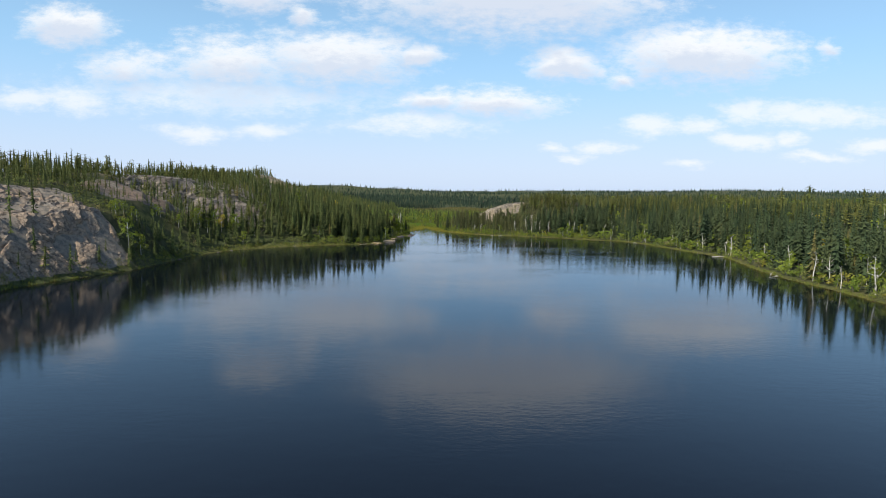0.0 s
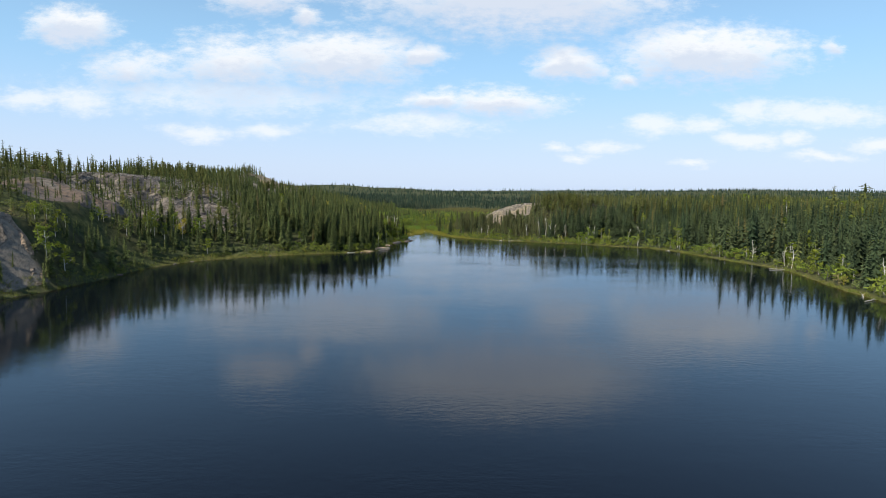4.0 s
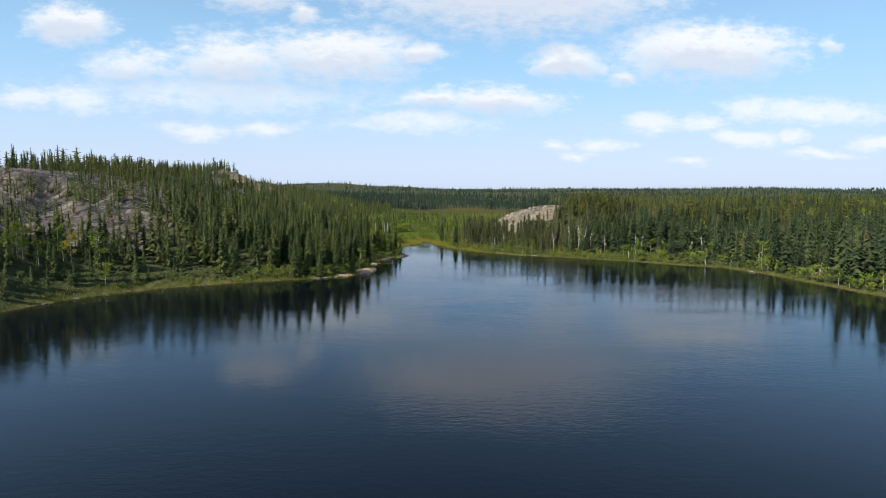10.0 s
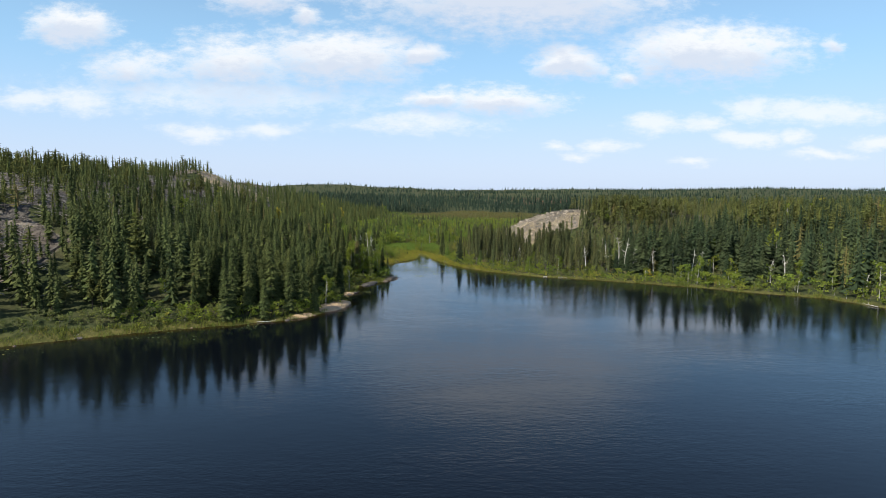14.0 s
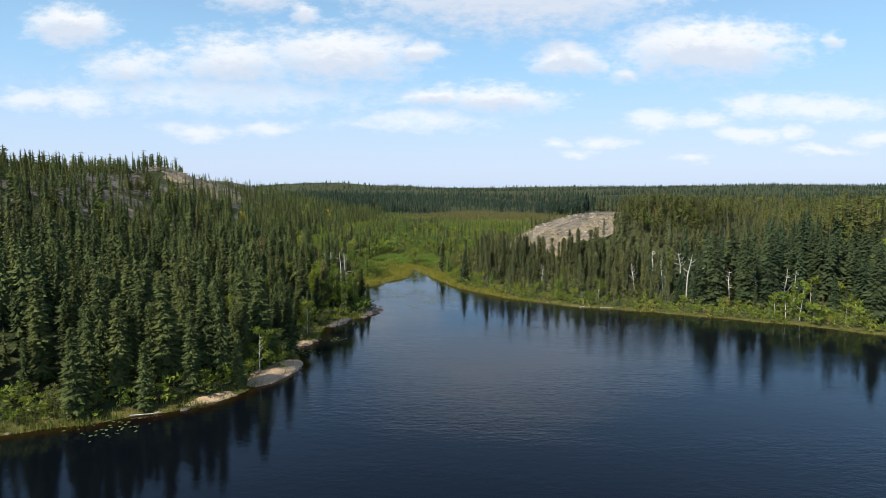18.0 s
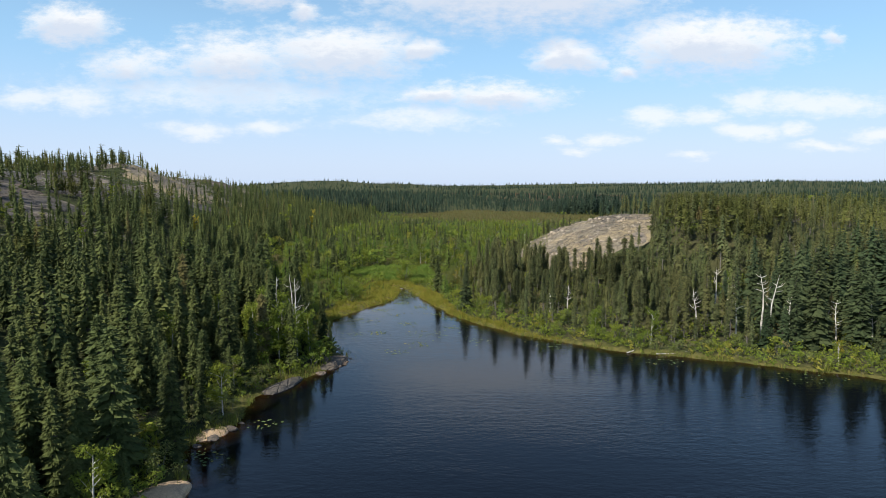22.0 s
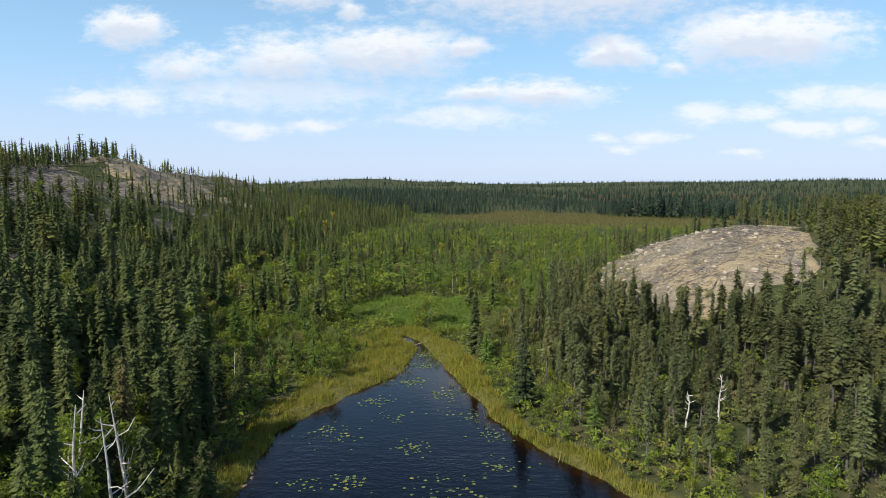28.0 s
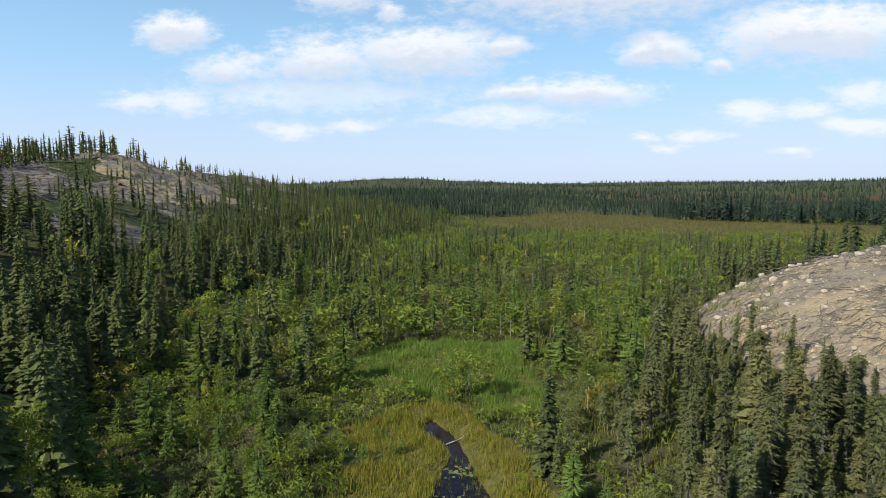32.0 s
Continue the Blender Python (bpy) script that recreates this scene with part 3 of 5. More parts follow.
def broadleaf(seed, n, wide=0.30, low=0.22, limbs=7, leaf=0.050, stems=1, cone=0.0):
    """A birch, willow or aspen of unit height: stems with limbs, and n leaf sprays gathered in clumps."""
    r = np.random.default_rng(seed)
    t, c = Shape(), Shape()
    centres = []
    for s in range(stems):
        lean = (r.random(2) - 0.5) * (0.10 if stems == 1 else wide * 1.3)
        top = np.array([lean[0], lean[1], 0.80 + 0.16 * r.random()])
        t.put(*rod((lean[0] * 0.15, lean[1] * 0.15, -0.03), top, 0.013 if stems == 1 else 0.008, 0.003, 4), 1)
        for k in range(max(2, limbs // stems)):
            h = low + (0.95 - low) * (k + r.random()) / max(2, limbs // stems)
            p = r.random() * 6.28
            ln = wide * (0.45 + 0.5 * r.random()) * (1 - cone * h) * (1.15 - 0.55 * h)
            base = np.array([lean[0], lean[1], 0]) * h + (0, 0, h * top[2])
            end = base + (ln * math.cos(p), ln * math.sin(p), 0.10 + 0.06 * r.random())
            t.put(*rod(base, end, 0.0055, 0.0015, 3), 1)
            centres.append(end)
            centres.append(base * 0.5 + end * 0.5)
        centres.append(top)
    centres = np.array(centres)
    pick = r.integers(0, len(centres), n)
    size = wide * 0.34
    off = r.normal(size=(n, 3))
    off /= np.linalg.norm(off, axis=1)[:, None] + 1e-6
    pos = centres[pick] + off * size * (r.random((n, 1)) ** 0.45) * (1, 1, 0.75)
    pos[:, 2] = np.clip(pos[:, 2], 0.04, 1.02)
    a = r.normal(size=(n, 3))
    a /= np.linalg.norm(a, axis=1)[:, None]
    b = np.cross(a, r.normal(size=(n, 3)))
    b /= np.linalg.norm(b, axis=1)[:, None] + 1e-6
    s = leaf * (0.6 + 0.8 * r.random((n, 1)))
    v = np.stack([pos - a * s, pos + b * s * 0.8, pos + a * s], 1).reshape(-1, 3)
    c.put(v, np.arange(n * 3).reshape(-1, 3), 0)
    return t, c


def joined(pair):
    s = Shape()
    for part_shape in pair:
        v, f, m = part_shape.arrays()
        s.v.append(v), s.f.append(f + s.n), s.m.append(m)
        s.n += len(v)
    return s.arrays()


def crown_only(pair):
    return pair[1].arrays()


def plant_stand(name, shapes, xs, ys, hs, wide, mats, label, category, seed=1, sink=0.05, lean=0.04):
    """Many plants in one mesh."""
    r = np.random.default_rng(seed)
    zs = height(xs, ys)
    which = r.integers(0, len(shapes), len(xs))
    V, F, M, T, at = [], [], [], [], 0
    for k, (v, f, m) in enumerate(shapes):
        s = np.flatnonzero(which == k)
        if not len(s):
            continue
        ang, w = r.random(len(s)) * 6.283, wide * (0.8 + 0.45 * r.random(len(s))) * hs[s]
        ca, sa = np.cos(ang) * w, np.sin(ang) * w
        P = np.empty((len(s), len(v), 3), np.float32)
        tilt = (r.random((len(s), 2)) - 0.5) * 2 * lean * hs[s][:, None]
        P[:, :, 0] = xs[s][:, None] + ca[:, None] * v[:, 0] - sa[:, None] * v[:, 1] + tilt[:, :1] * v[:, 2]
        P[:, :, 1] = ys[s][:, None] + sa[:, None] * v[:, 0] + ca[:, None] * v[:, 1] + tilt[:, 1:] * v[:, 2]
        P[:, :, 2] = zs[s][:, None] - sink + hs[s][:, None] * v[:, 2]
        V.append(P.reshape(-1, 3))
        F.append((f[None] + (np.arange(len(s)) * len(v))[:, None, None]).reshape(-1, 3) + at)
        M.append(np.tile(m, len(s)))
        T.append(np.repeat(r.random(len(s)), len(v)))
        at += P.shape[0] * P.shape[1]
    if not V:
        return None
    me = mesh_of(name, np.concatenate(V), np.concatenate(F), mats, np.concatenate(M), np.concatenate(T))
    return piece(name, me, label=label, category=category, kind="stuff")


def single_plants(name, shapes, mats, xs, ys, hs, wide, label, category, group, seed=3, lean=1.5):
    """Plants of their own: an Empty at the foot, with trunk and crown under it."""
    r = np.random.default_rng(seed)
    zs = height(xs, ys)
    mothers = []
    for t, c in shapes:
        tv, tf, tm = t.arrays()
        cv, cf, cm = c.arrays()
        mothers.append((mesh_of("trunk", tv, tf, [mats[1]]), mesh_of("crown", cv, cf, [mats[0], mats[1]], cm)))
    for k in range(len(xs)):
        foot = new(name)
        foot.empty_display_size = 0.3
        wd_ = wide * (0.8 + 0.45 * r.random()) * hs[k]
        foot.matrix_world = pose(xs[k], ys[k], zs[k] - 0.05, (r.random() - 0.5) * 2 * lean, (r.random() - 0.5) * 2 * lean, r.random() * 360) @ Matrix.Diagonal((wd_, wd_, hs[k], 1))
        tagged(foot, label, category, group)
        tm, cm = mothers[r.integers(0, len(mothers))]
        piece("trunk", tm, foot)
        piece("crown", cm, foot)


# where everything grows: a jittered lattice with a species for every spot
def lattice_spots(x0, x1, y0, y1, gap, seed):
    r = np.random.default_rng(seed)
    px, py = np.meshgrid(np.arange(x0, x1, gap), np.arange(y0, y1, gap))
    px, py = px.ravel(), py.ravel()
    return px + (r.random(px.size) - 0.5) * gap * 0.95, py + (r.random(py.size) - 0.5) * gap * 0.95, r


def nearest_view(x, y):
    """Roughly how near the flight ever comes to a spot that lies ahead of it."""
    open_left = np.where(y > 330, 1.02, 1.34)
    yc = np.minimum(312, y - np.abs(x) * np.where(x < 0, open_left, 1.36))
    return np.where(yc < -12, 1e6, np.hypot(x, y - yc))


px, py, r0 = lattice_spots(-215, 300, 20, 700, 1.9, 11)
pd = shore_distance(px, py)
near = nearest_view(px, py)
keep = (pd > 1.0) & (near < 1e5) & (px - ridge_x(py) > -32)
px, py, pd, near = px[keep], py[keep], pd[keep], near[keep]
pb, pu = bare_rock(px, py, pd), px - ridge_x(py)
chance, roll, tall = r0.random(len(px)), r0.random(len(px)), r0.random(len(px))
bog, cat, sed = in_bog(px, py), in_cattail(px, py), in_sedge(px, py, pd)
pn = vnoise(px, py, 18, 41, 2)
mid_x = np.interp(py, [335, 400, 470, 600], [-22, -15, 5, 45])
half = np.interp(py, [335, 365, 400, 500, 600], [9, 23, 36, 54, 90])
pw = vnoise(px, py, 38, 46, 3) + 0.5 * (r0.random(len(px)) - 0.5)
valley = (py > 335) & (np.abs(px - mid_x + 6 * pn + np.interp(py, [360, 450], [0, 24]) * pw) < half) & (dome_r2(px, py) > 1.12)
valley |= (py > 452) & (px > 0) & (px < 270) & (dome_r2(px, py) > 1.3)
right = (px > 0) & ~valley
strip = np.where(py > 322, np.interp(py, [322, 340, 360], [4.5, 6.5, 9.5]), np.interp(px, [0, 40, 48, 80, 95], [5.0, 4.5, 7.5, 6.5, 5.0]))
shorewards = right & (pd < strip + 2 * pn)
around_dome = right & (py > 310) & ((px < 46) | ((dome_r2(px, py) < 2.3) & (px < 66)))
left = ~valley & ~right
edge = left & (pd < 4.4) & (px > -80)
open_bank = left & (py < 262) & (py > 205) & (pd < 2.4) & (px < -41)

SP, BG, SC, TA, BI, WI, AL, PI = range(8)
kind = np.full(len(px), -1)
hgt = np.zeros(len(px))


def sow(mask, prob, k, lo, hi):
    s = mask & (kind == -1) & (chance < prob)
    kind[s] = k
    hgt[s] = lo + (hi - lo) * tall[s] ** 1.35


core = smooth(cat, 0.98, 0.5)
sow((cat > 0.3) & (pd > 2) & (roll < 0.6), 0.03 + 0.30 * core, AL, 0.7, 2.4)
sow((cat > 0.3) & (pd > 2), 0.025 + 0.10 * core, TA, 1.5, 4.0)
inlet = (px > -26 + 6 * pn) & (px < 1) & (py > 360) & (py < 373 + 4 * pn)
sow((inlet | sed) & (pd > 2.5) & (cat < 0.3) & (roll < 0.7), 0.16 + 0.2 * pn, AL, 0.5, 1.7)
sow((inlet | sed) & (pd > 4) & (cat < 0.3), 0.06, TA, 1.0, 3.0)
no = (cat > 0.3) | sed | (bog > 0.5) | inlet
dense = np.where((px > -70) & (py > 236), 0.56, 0.46) * np.clip(0.95 + 0.4 * pn, 0.55, 1.2)
dense = dense * (1 - 0.85 * smooth(pb, 0.2, 0.6)) * (1 - 0.5 * smooth(py, 395, 430) * smooth(pu, 84, 66))
sow(no & (bog > 0.5) & (roll < 0.5), 0.06 + 0.10 * np.clip(pw, 0, 1), SP, 1.0, 4.5)
sow(no & (bog > 0.5), 0.06 + 0.16 * np.clip(pw, 0, 1), TA, 1.0, 3.4)
kind[no & (kind < 0)] = -2
low = np.interp(py, [340, 440, 520, 600], [1.0, 1.0, 0.78, 0.45])
vz, vf = vnoise(px, py, 20, 43, 2), vnoise(px, py, 8, 44, 2)
clump = np.clip(0.56 + 0.6 * vf, 0.10, 0.80)
sow(valley & (vf > -0.1) & (roll < 0.34), clump, WI, 0.9, 3.8)
sow(valley & (vz > -0.15) & (roll < 0.60), clump, AL, 1.2, 5.0)
sow(valley & (roll > 0.93), clump, BI, 2.5, 6.2)
sow(valley & (vz > -0.10) & (roll > 0.60), clump * 0.8, TA, 2.5, 8.2)
sow(valley & (vz < -0.10) & (roll < 0.6), clump * 0.95, SP, 2.5, 8.5)
sow(valley & (px - mid_x < -8 + 14 * pn) & (roll < 0.75), 0.62, SP, 3.0, 9.5)
sow(valley, 0.20 + 0.28 * smooth(px - mid_x, -10, -40), SP, 2.0, 8.0)
hgt[valley] *= low[valley]
kind[valley & (kind < 0)] = -2
sow(open_bank, 0.10, WI, 0.8, 2.0)
kind[open_bank & (kind < 0)] = -2
sow(left & (py < 262) & (py > 170) & (pd < 7) & (roll < 0.55), 0.8, WI, 0.8, 2.6)
sow(edge & (py > 262) & (pd > 1.6) & (roll > 0.45) & (roll < 0.86), 0.55, SP, 4.0, 10.5)
sow(edge & (roll < 0.5), 0.85, WI, 0.8, 3.2)
sow(edge & (roll > 0.86), 0.5, BI, 3, 7)
sow(left & (py < 195) & (pd > 20) & (pd < 50) & (pb < 0.5), 0.5, SP, 2.5, 7.5)
sow(left & (py < 195) & (pb < 0.5) & (pd > 14) & (pd < 50), 0.75, WI, 0.8, 2.4)
sow(left & (py < 238) & (pd < 16) & (py > 150) & (roll < 0.3), 0.55 * (1 - pb), BI, 4, 8)
sow(left & (py < 238) & (pd < 16) & (py > 150), 0.6 * (1 - pb), SP, 4, 9.5)
sow(left & (roll > 0.93) & (px > -42) & (py > 280), dense, BI, 4, 9)
sow(left & (roll > 0.982) & (pu > 55), dense * (1 - pb), BI, 3, 8)
upper = left & (pu < 52)
sow(upper & (pb > 0.4) & (py > 470) & (px > -141), 0.07, SP, 1.5, 4.5)
sow(upper & (py > 430) & (py < 530) & (px < -141), 0.26, SP, 5.0, 10.0)
sow(upper & (py > 440) & (pu > -4), 0.24 * (1 - 0.85 * smooth(pb, 0.2, 0.5)), SP, 1.8, 6.0)
sow(upper & (py > 400) & (pu < -4), 0.16 * np.clip(0.5 + 1.2 * vnoise(px, py, 16, 45, 2), 0.02, 1), SP, 4.0, 9.5)
sow(upper & (py > 400) & (py <= 440), 0.32 - 0.30 * smooth(pb, 0.1, 0.45), SP, 2.5, 7.5)
sow(upper & (py > 400), 0.22 - 0.1 * smooth(pb, 0.3, 0.7), WI, 0.4, 1.5)
kind[upper & (py > 400) & (kind < 0)] = -2
sow(upper & (pu > 4) & (py > 172) & (py < 330), (0.48 - 0.20 * smooth(pb, 0.2, 0.6)) * np.clip(0.9 + pn, 0.3, 1.6), SP, 2.2, 7.0)
kind[upper & (pu > 4) & (py > 172) & (py < 330) & (kind < 0)] = -2
sow(upper, 0.44 - 0.40 * smooth(pb, 0.2, 0.6), SP, 3.5, 9.5)
sow(left & (pd < 40) & (px > -75), dense, SP, 4.0, 13.2)
sow(left, dense, SP, 3.2, 10.8)
sow(shorewards & (py > 322) & (roll > 0.72), 0.6, TA, 1.5, 5.0)
sow(shorewards & (py < 300) & (roll < 0.44), 0.85, AL, 1.0, 4.4)
sow(shorewards & (roll < 0.44), 0.85, AL, 0.6, 3.0)
sow(shorewards & (roll < 0.66), 0.70, WI, 0.6, 2.6)
sow(shorewards & (roll > 0.90), 0.45, BI, 2.0, 5.5)
sow(shorewards & (roll > 0.66) & (pd > 3), 0.26, BG, 2.0, 8.5)
kind[shorewards & (kind < 0)] = -2
sow(around_dome & (roll > np.where(px > 34, 0.9, 0.78)), 0.55 * (1 - pb), WI, 0.4, 3.0)
pz = height(px, py, pd)
foot_of = smooth(dome_r2(px, py), 1.7, 1.15)
flank = px - 0.9 * (py - 372)
sow(right & (pb > 0.25) & (px > 30) & (py < 400), 0.50 * smooth(flank + 3 * pn, 46, 56), SC, 4.0, 9.5)
sow(around_dome & (roll < 0.10), 0.5 * (1 - pb), AL, 0.6, 2.6)
sow(around_dome & (px > 34) & (pz > 6), 0.68 - 0.68 * smooth(pb, 0.1, 0.5), SC, 4.5, 9.5)
sow(around_dome & (foot_of > 0.3), 0.54 - 0.54 * smooth(pb, 0.1, 0.5), SC, 4.0, 9.5)
sow(around_dome & (px > 34), 0.72 - 0.72 * smooth(pb, 0.1, 0.4), SC, 5.0, 13.0)
sow(around_dome, 0.70 - 0.70 * smooth(pb, 0.1, 0.4), SC, 3.5, 11.5)
kind[around_dome & (kind < 0)] = -2
sow(right & (pb > 0.25), 0.004 + 0.34 * smooth(px + 4 * pn - 0.25 * (py - 395), 52, 58), SC, 4, 8.5)
kind[right & (pb > 0.25) & (kind < 0)] = -2
sow(right & (dome_r2(px, py) < 1.8), 0.62, SC, 4.0, 9.0)
kind[right & (dome_r2(px, py) < 1.5) & (kind < 0)] = -2
sow(right & (px > 52) & (pd < 16) & (roll > 0.86), 0.5, BI, 3.5, 8.5)
sow(right & (px > 52) & (pd < 12) & (roll < 0.18), 0.6, AL, 1.5, 4.0)
sow(right & (roll > 0.975), 0.3, BI, 5, 9)
sow(right & (pz > 9) & (py > 330), 0.50, BG, 4.5, 10.0)
sow(right & (pn > 0.25), 0.22, SP, 6.0, 11.0)
sow(right, 0.34, BG, 5.0, 15.0)

pine = vnoise(px, py, 14, 47, 2) + 0.9 * (r0.random(len(px)) - 0.5)
kind[(kind == BG) & (pz > 6.5) & (pine > -0.02)] = PI
kind[(kind == SP) & upper & (pine > 0.05)] = PI
hgt[(kind == PI) & upper] *= 1.15
kind[(kind == SC) & (pz > 9) & (px > 50) & (pb < 0.1) & (pine > 0.05)] = PI
kind[(kind == SP) & left & (pu > 60) & (pine > 0.62) & (near > 95)] = PI

hgt = np.where((px < -74) & (px > -113) & (py > 160) & (py < 212) & (kind >= 0), np.minimum(hgt, np.maximum(3.4 + 1.5 * pn, 13.0 - pz + 2 * pn)), hgt)
hgt = np.where(right & (py < 260) & (pd < 22) & (kind == BG), hgt * 1.25, hgt)
hgt = np.where((px > 60) & (py < 335) & (pine < 0.75), np.minimum(hgt, np.maximum(3.0, 20.0 - pz + 1.5 * pn)), hgt)
hgt = np.where((px > 15) & (px < 90) & (py > 335) & (kind >= 0), np.minimum(hgt, np.maximum(1.5, 21.8 - pz + 1.2 * pn)), hgt)
front_of_dome = (px > 10) & (px < 33) & (py > 346) & (py < 384) & (kind >= 0)
hgt = np.where((kind == SC) & (px < 50) & (py < 352), hgt * 0.86, hgt)
hgt = np.where(front_of_dome, np.minimum(hgt, np.maximum(2.0, 11.4 + 2.4 * pn - pz)), hgt)
BANK_SNAGS = ((45.8, 318.9, 8.5), (48.1, 316.0, 10.0), (50.5, 318.0, 9.5), (47.2, 330.0, 9.0), (56.3, 311.2, 7.0), (55.3, 312.5, 5.5), (82.1, 289.0, 3.0), (99.3, 289.6, 3.5), (81.0, 298.0, 6.0),
              (86.0, 301.0, 7.0), (69.0, 311.0, 6.5), (52.4, 316.0, 7.0), (66.0, 309.5, 7.5), (62.0, 312.0, 6.0), (104.5, 215.5, 7.0), (99.4, 258.4, 4.5), (97.5, 155.0, 8.0), (106.0, 222.0, 6.0),
              (40.0, 320.0, 7.0), (23.0, 335.0, 5.0), (19.5, 333.9, 4.0), (101.0, 172.0, 8.0), (98.5, 150.0, 7.5), (99.0, 134.0, 9.0), (104.0, 192.0, 6.5), (100.0, 122.0, 8.0), (97.0, 143.0, 5.5), (103.0, 236.0, 7.0))
for ex, ey, eh in BANK_SNAGS:
    kind[(np.hypot((px - ex) / 1.7, (py - ey + 2.2) / 2.6) < 1) & (kind < TA)] = -2

# trees that stand out: birches on the banks, one tall pine on the plateau
for ex, ey, eh, ek in ((69.5, 295.7, 5.0, BI), (71.5, 296.5, 4.2, BI), (92.8, 271.5, 5.2, BI), (62.7, 298.0, 6.8, BI), (61.2, 299.5, 5.6, BI), (60.0, 301.0, 4.5, BI), (-24.0, 309.5, 9.6, BI), (-25.5, 312.0, 9.0, BI),
                       (-22.5, 313.5, 8.5, BI), (-88.0, 172.0, 8.5, BI), (-86.5, 176.0, 7.5, BI), (-91.0, 146.0, 4.0, BI), (-88.5, 158.0, 3.0, BI), (21.9, 360.3, 10.2, SC), (-17.6, 293.0, 7.5, BI), (-18.6, 304.0, 8.0, BI), (-20.6, 305.5, 8.6, BI), (-17.4, 306.5, 7.0, BI), (-23.2, 306.5, 8.8, BI), (-22.0, 286.0, 6.0, BI), (-21.0, 304.0, 8.2, BI), (-23.8, 303.4, 8.6, BI), (-19.2, 302.0, 6.5, BI), (-25.2, 305.6, 8.4, BI), (-22.2, 300.8, 7.4, BI)):
    px, py, hgt, kind = np.append(px, ex), np.append(py, ey), np.append(hgt, eh), np.append(kind, ek)
near = nearest_view(px, py)
pd = shore_distance(px, py)
kind[(kind == BI) & (pd < 1.4)] = -2

def stand_shapes(seed, variants, levels, slim, start, droop, wide, power, club=0.0, ragged=0.25, dead=(0, 0, 0, 0)):
    """Conifers in levels of detail: boughs, sprays, spray size and core for each."""
    return [[joined(conifer(seed + k + 10 * q, boughs, slim * (0.86 + 0.14 * (k % 3)), start + 0.05 * (k % 3), droop, wide, sprays, size, club * (k % 2), dead[q], 3, power, heart, 1 if q == 0 else 0, ragged))
             for k in range(variants)] for q, (boughs, sprays, size, heart) in enumerate(levels)]


spruce_lods = stand_shapes(10, 6, ((230, 320, 0.036, (9, 6, 0.5)), (80, 44, 0.054, (7, 5, 0.42)), (30, 6, 0.075, (4, 4, 0.42)), (14, 0, 0, (2, 4, 0.45))), 0.120, 0.04, 0.55, 0.60, 0.66, 0.016)
big_lods = stand_shapes(100, 5, ((230, 360, 0.036, (9, 6, 0.5)), (120, 60, 0.046, (8, 6, 0.42)), (48, 8, 0.07, (5, 4, 0.42)), (14, 0, 0, (2, 4, 0.45))), 0.175, 0.04, 0.42, 0.50, 0.80, 0.0)
scrag_lods = stand_shapes(200, 6, ((120, 240, 0.032, (6, 5, 0.35)), (60, 60, 0.045, (5, 4, 0.35)), (26, 8, 0.07, (3, 4, 0.4))), 0.066, 0.22, 0.55, 0.70, 0.50, 0.020, 0.45, (20, 10, 3, 0))
pine_lods = stand_shapes(250, 6, ((120, 700, 0.042, (5, 5, 0.3)), (60, 190, 0.060, (4, 4, 0.3)), (26, 36, 0.085, (3, 4, 0.4)), (10, 4, 0.12, (2, 4, 0.45))), 0.150, 0.26, 0.05, 0.45, 0.60, 0.0, 0.50, (8, 4, 0, 0))
tam_lods = stand_shapes(300, 5, ((90, 620, 0.042, (5, 5, 0.2)), (50, 190, 0.062, (4, 4, 0.2)), (22, 46, 0.095, (2, 4, 0.25))), 0.190, 0.06, 0.05, 0.22, 0.66, 0.0, 0.35)
far_shapes = [crown_only(conifer(640 + k, 6, 0.105 + 0.02 * (k % 3), 0.02, 0.5, 0.9, heart=(2, 4, 0.62), inner=0)) for k in range(8)]
birch_lods = [[joined(broadleaf(400 + k + 10 * q, n, 0.28, 0.25, 8, leaf)) for k in range(nv)] for q, (n, leaf, nv) in enumerate(((520, 0.030, 5), (200, 0.050, 4), (70, 0.085, 4)))]
willow_lods = [[joined(broadleaf(500 + k + 10 * q, n, 0.55, 0.15, 9, leaf, 3)) for k in range(nv)] for q, (n, leaf, nv) in enumerate(((380, 0.052, 5), (150, 0.085, 4), (52, 0.14, 4)))]

# the trees that stand nearest the flight are things of their own
own_spruce = (kind == SP) & (px > -48) & (px < -10) & (py > 246) & (py < 345) & (pd < 14)
own_scrag = (kind == SC) & (px > 2) & (px < 50) & (py > 312) & (py < 370)
own_birch = (kind == BI) & (near < 78)
own_willow = (kind == WI) & (near < 62)
own_alder = (kind == AL) & (near < 66)
own_tam = (kind == TA) & (near < 82)
own_big = (kind == BG) & (px < 75) & (pd < 16)


def first_of(mask, most):
    s = np.flatnonzero(mask)
    return s[np.argsort(near[s])][:most]


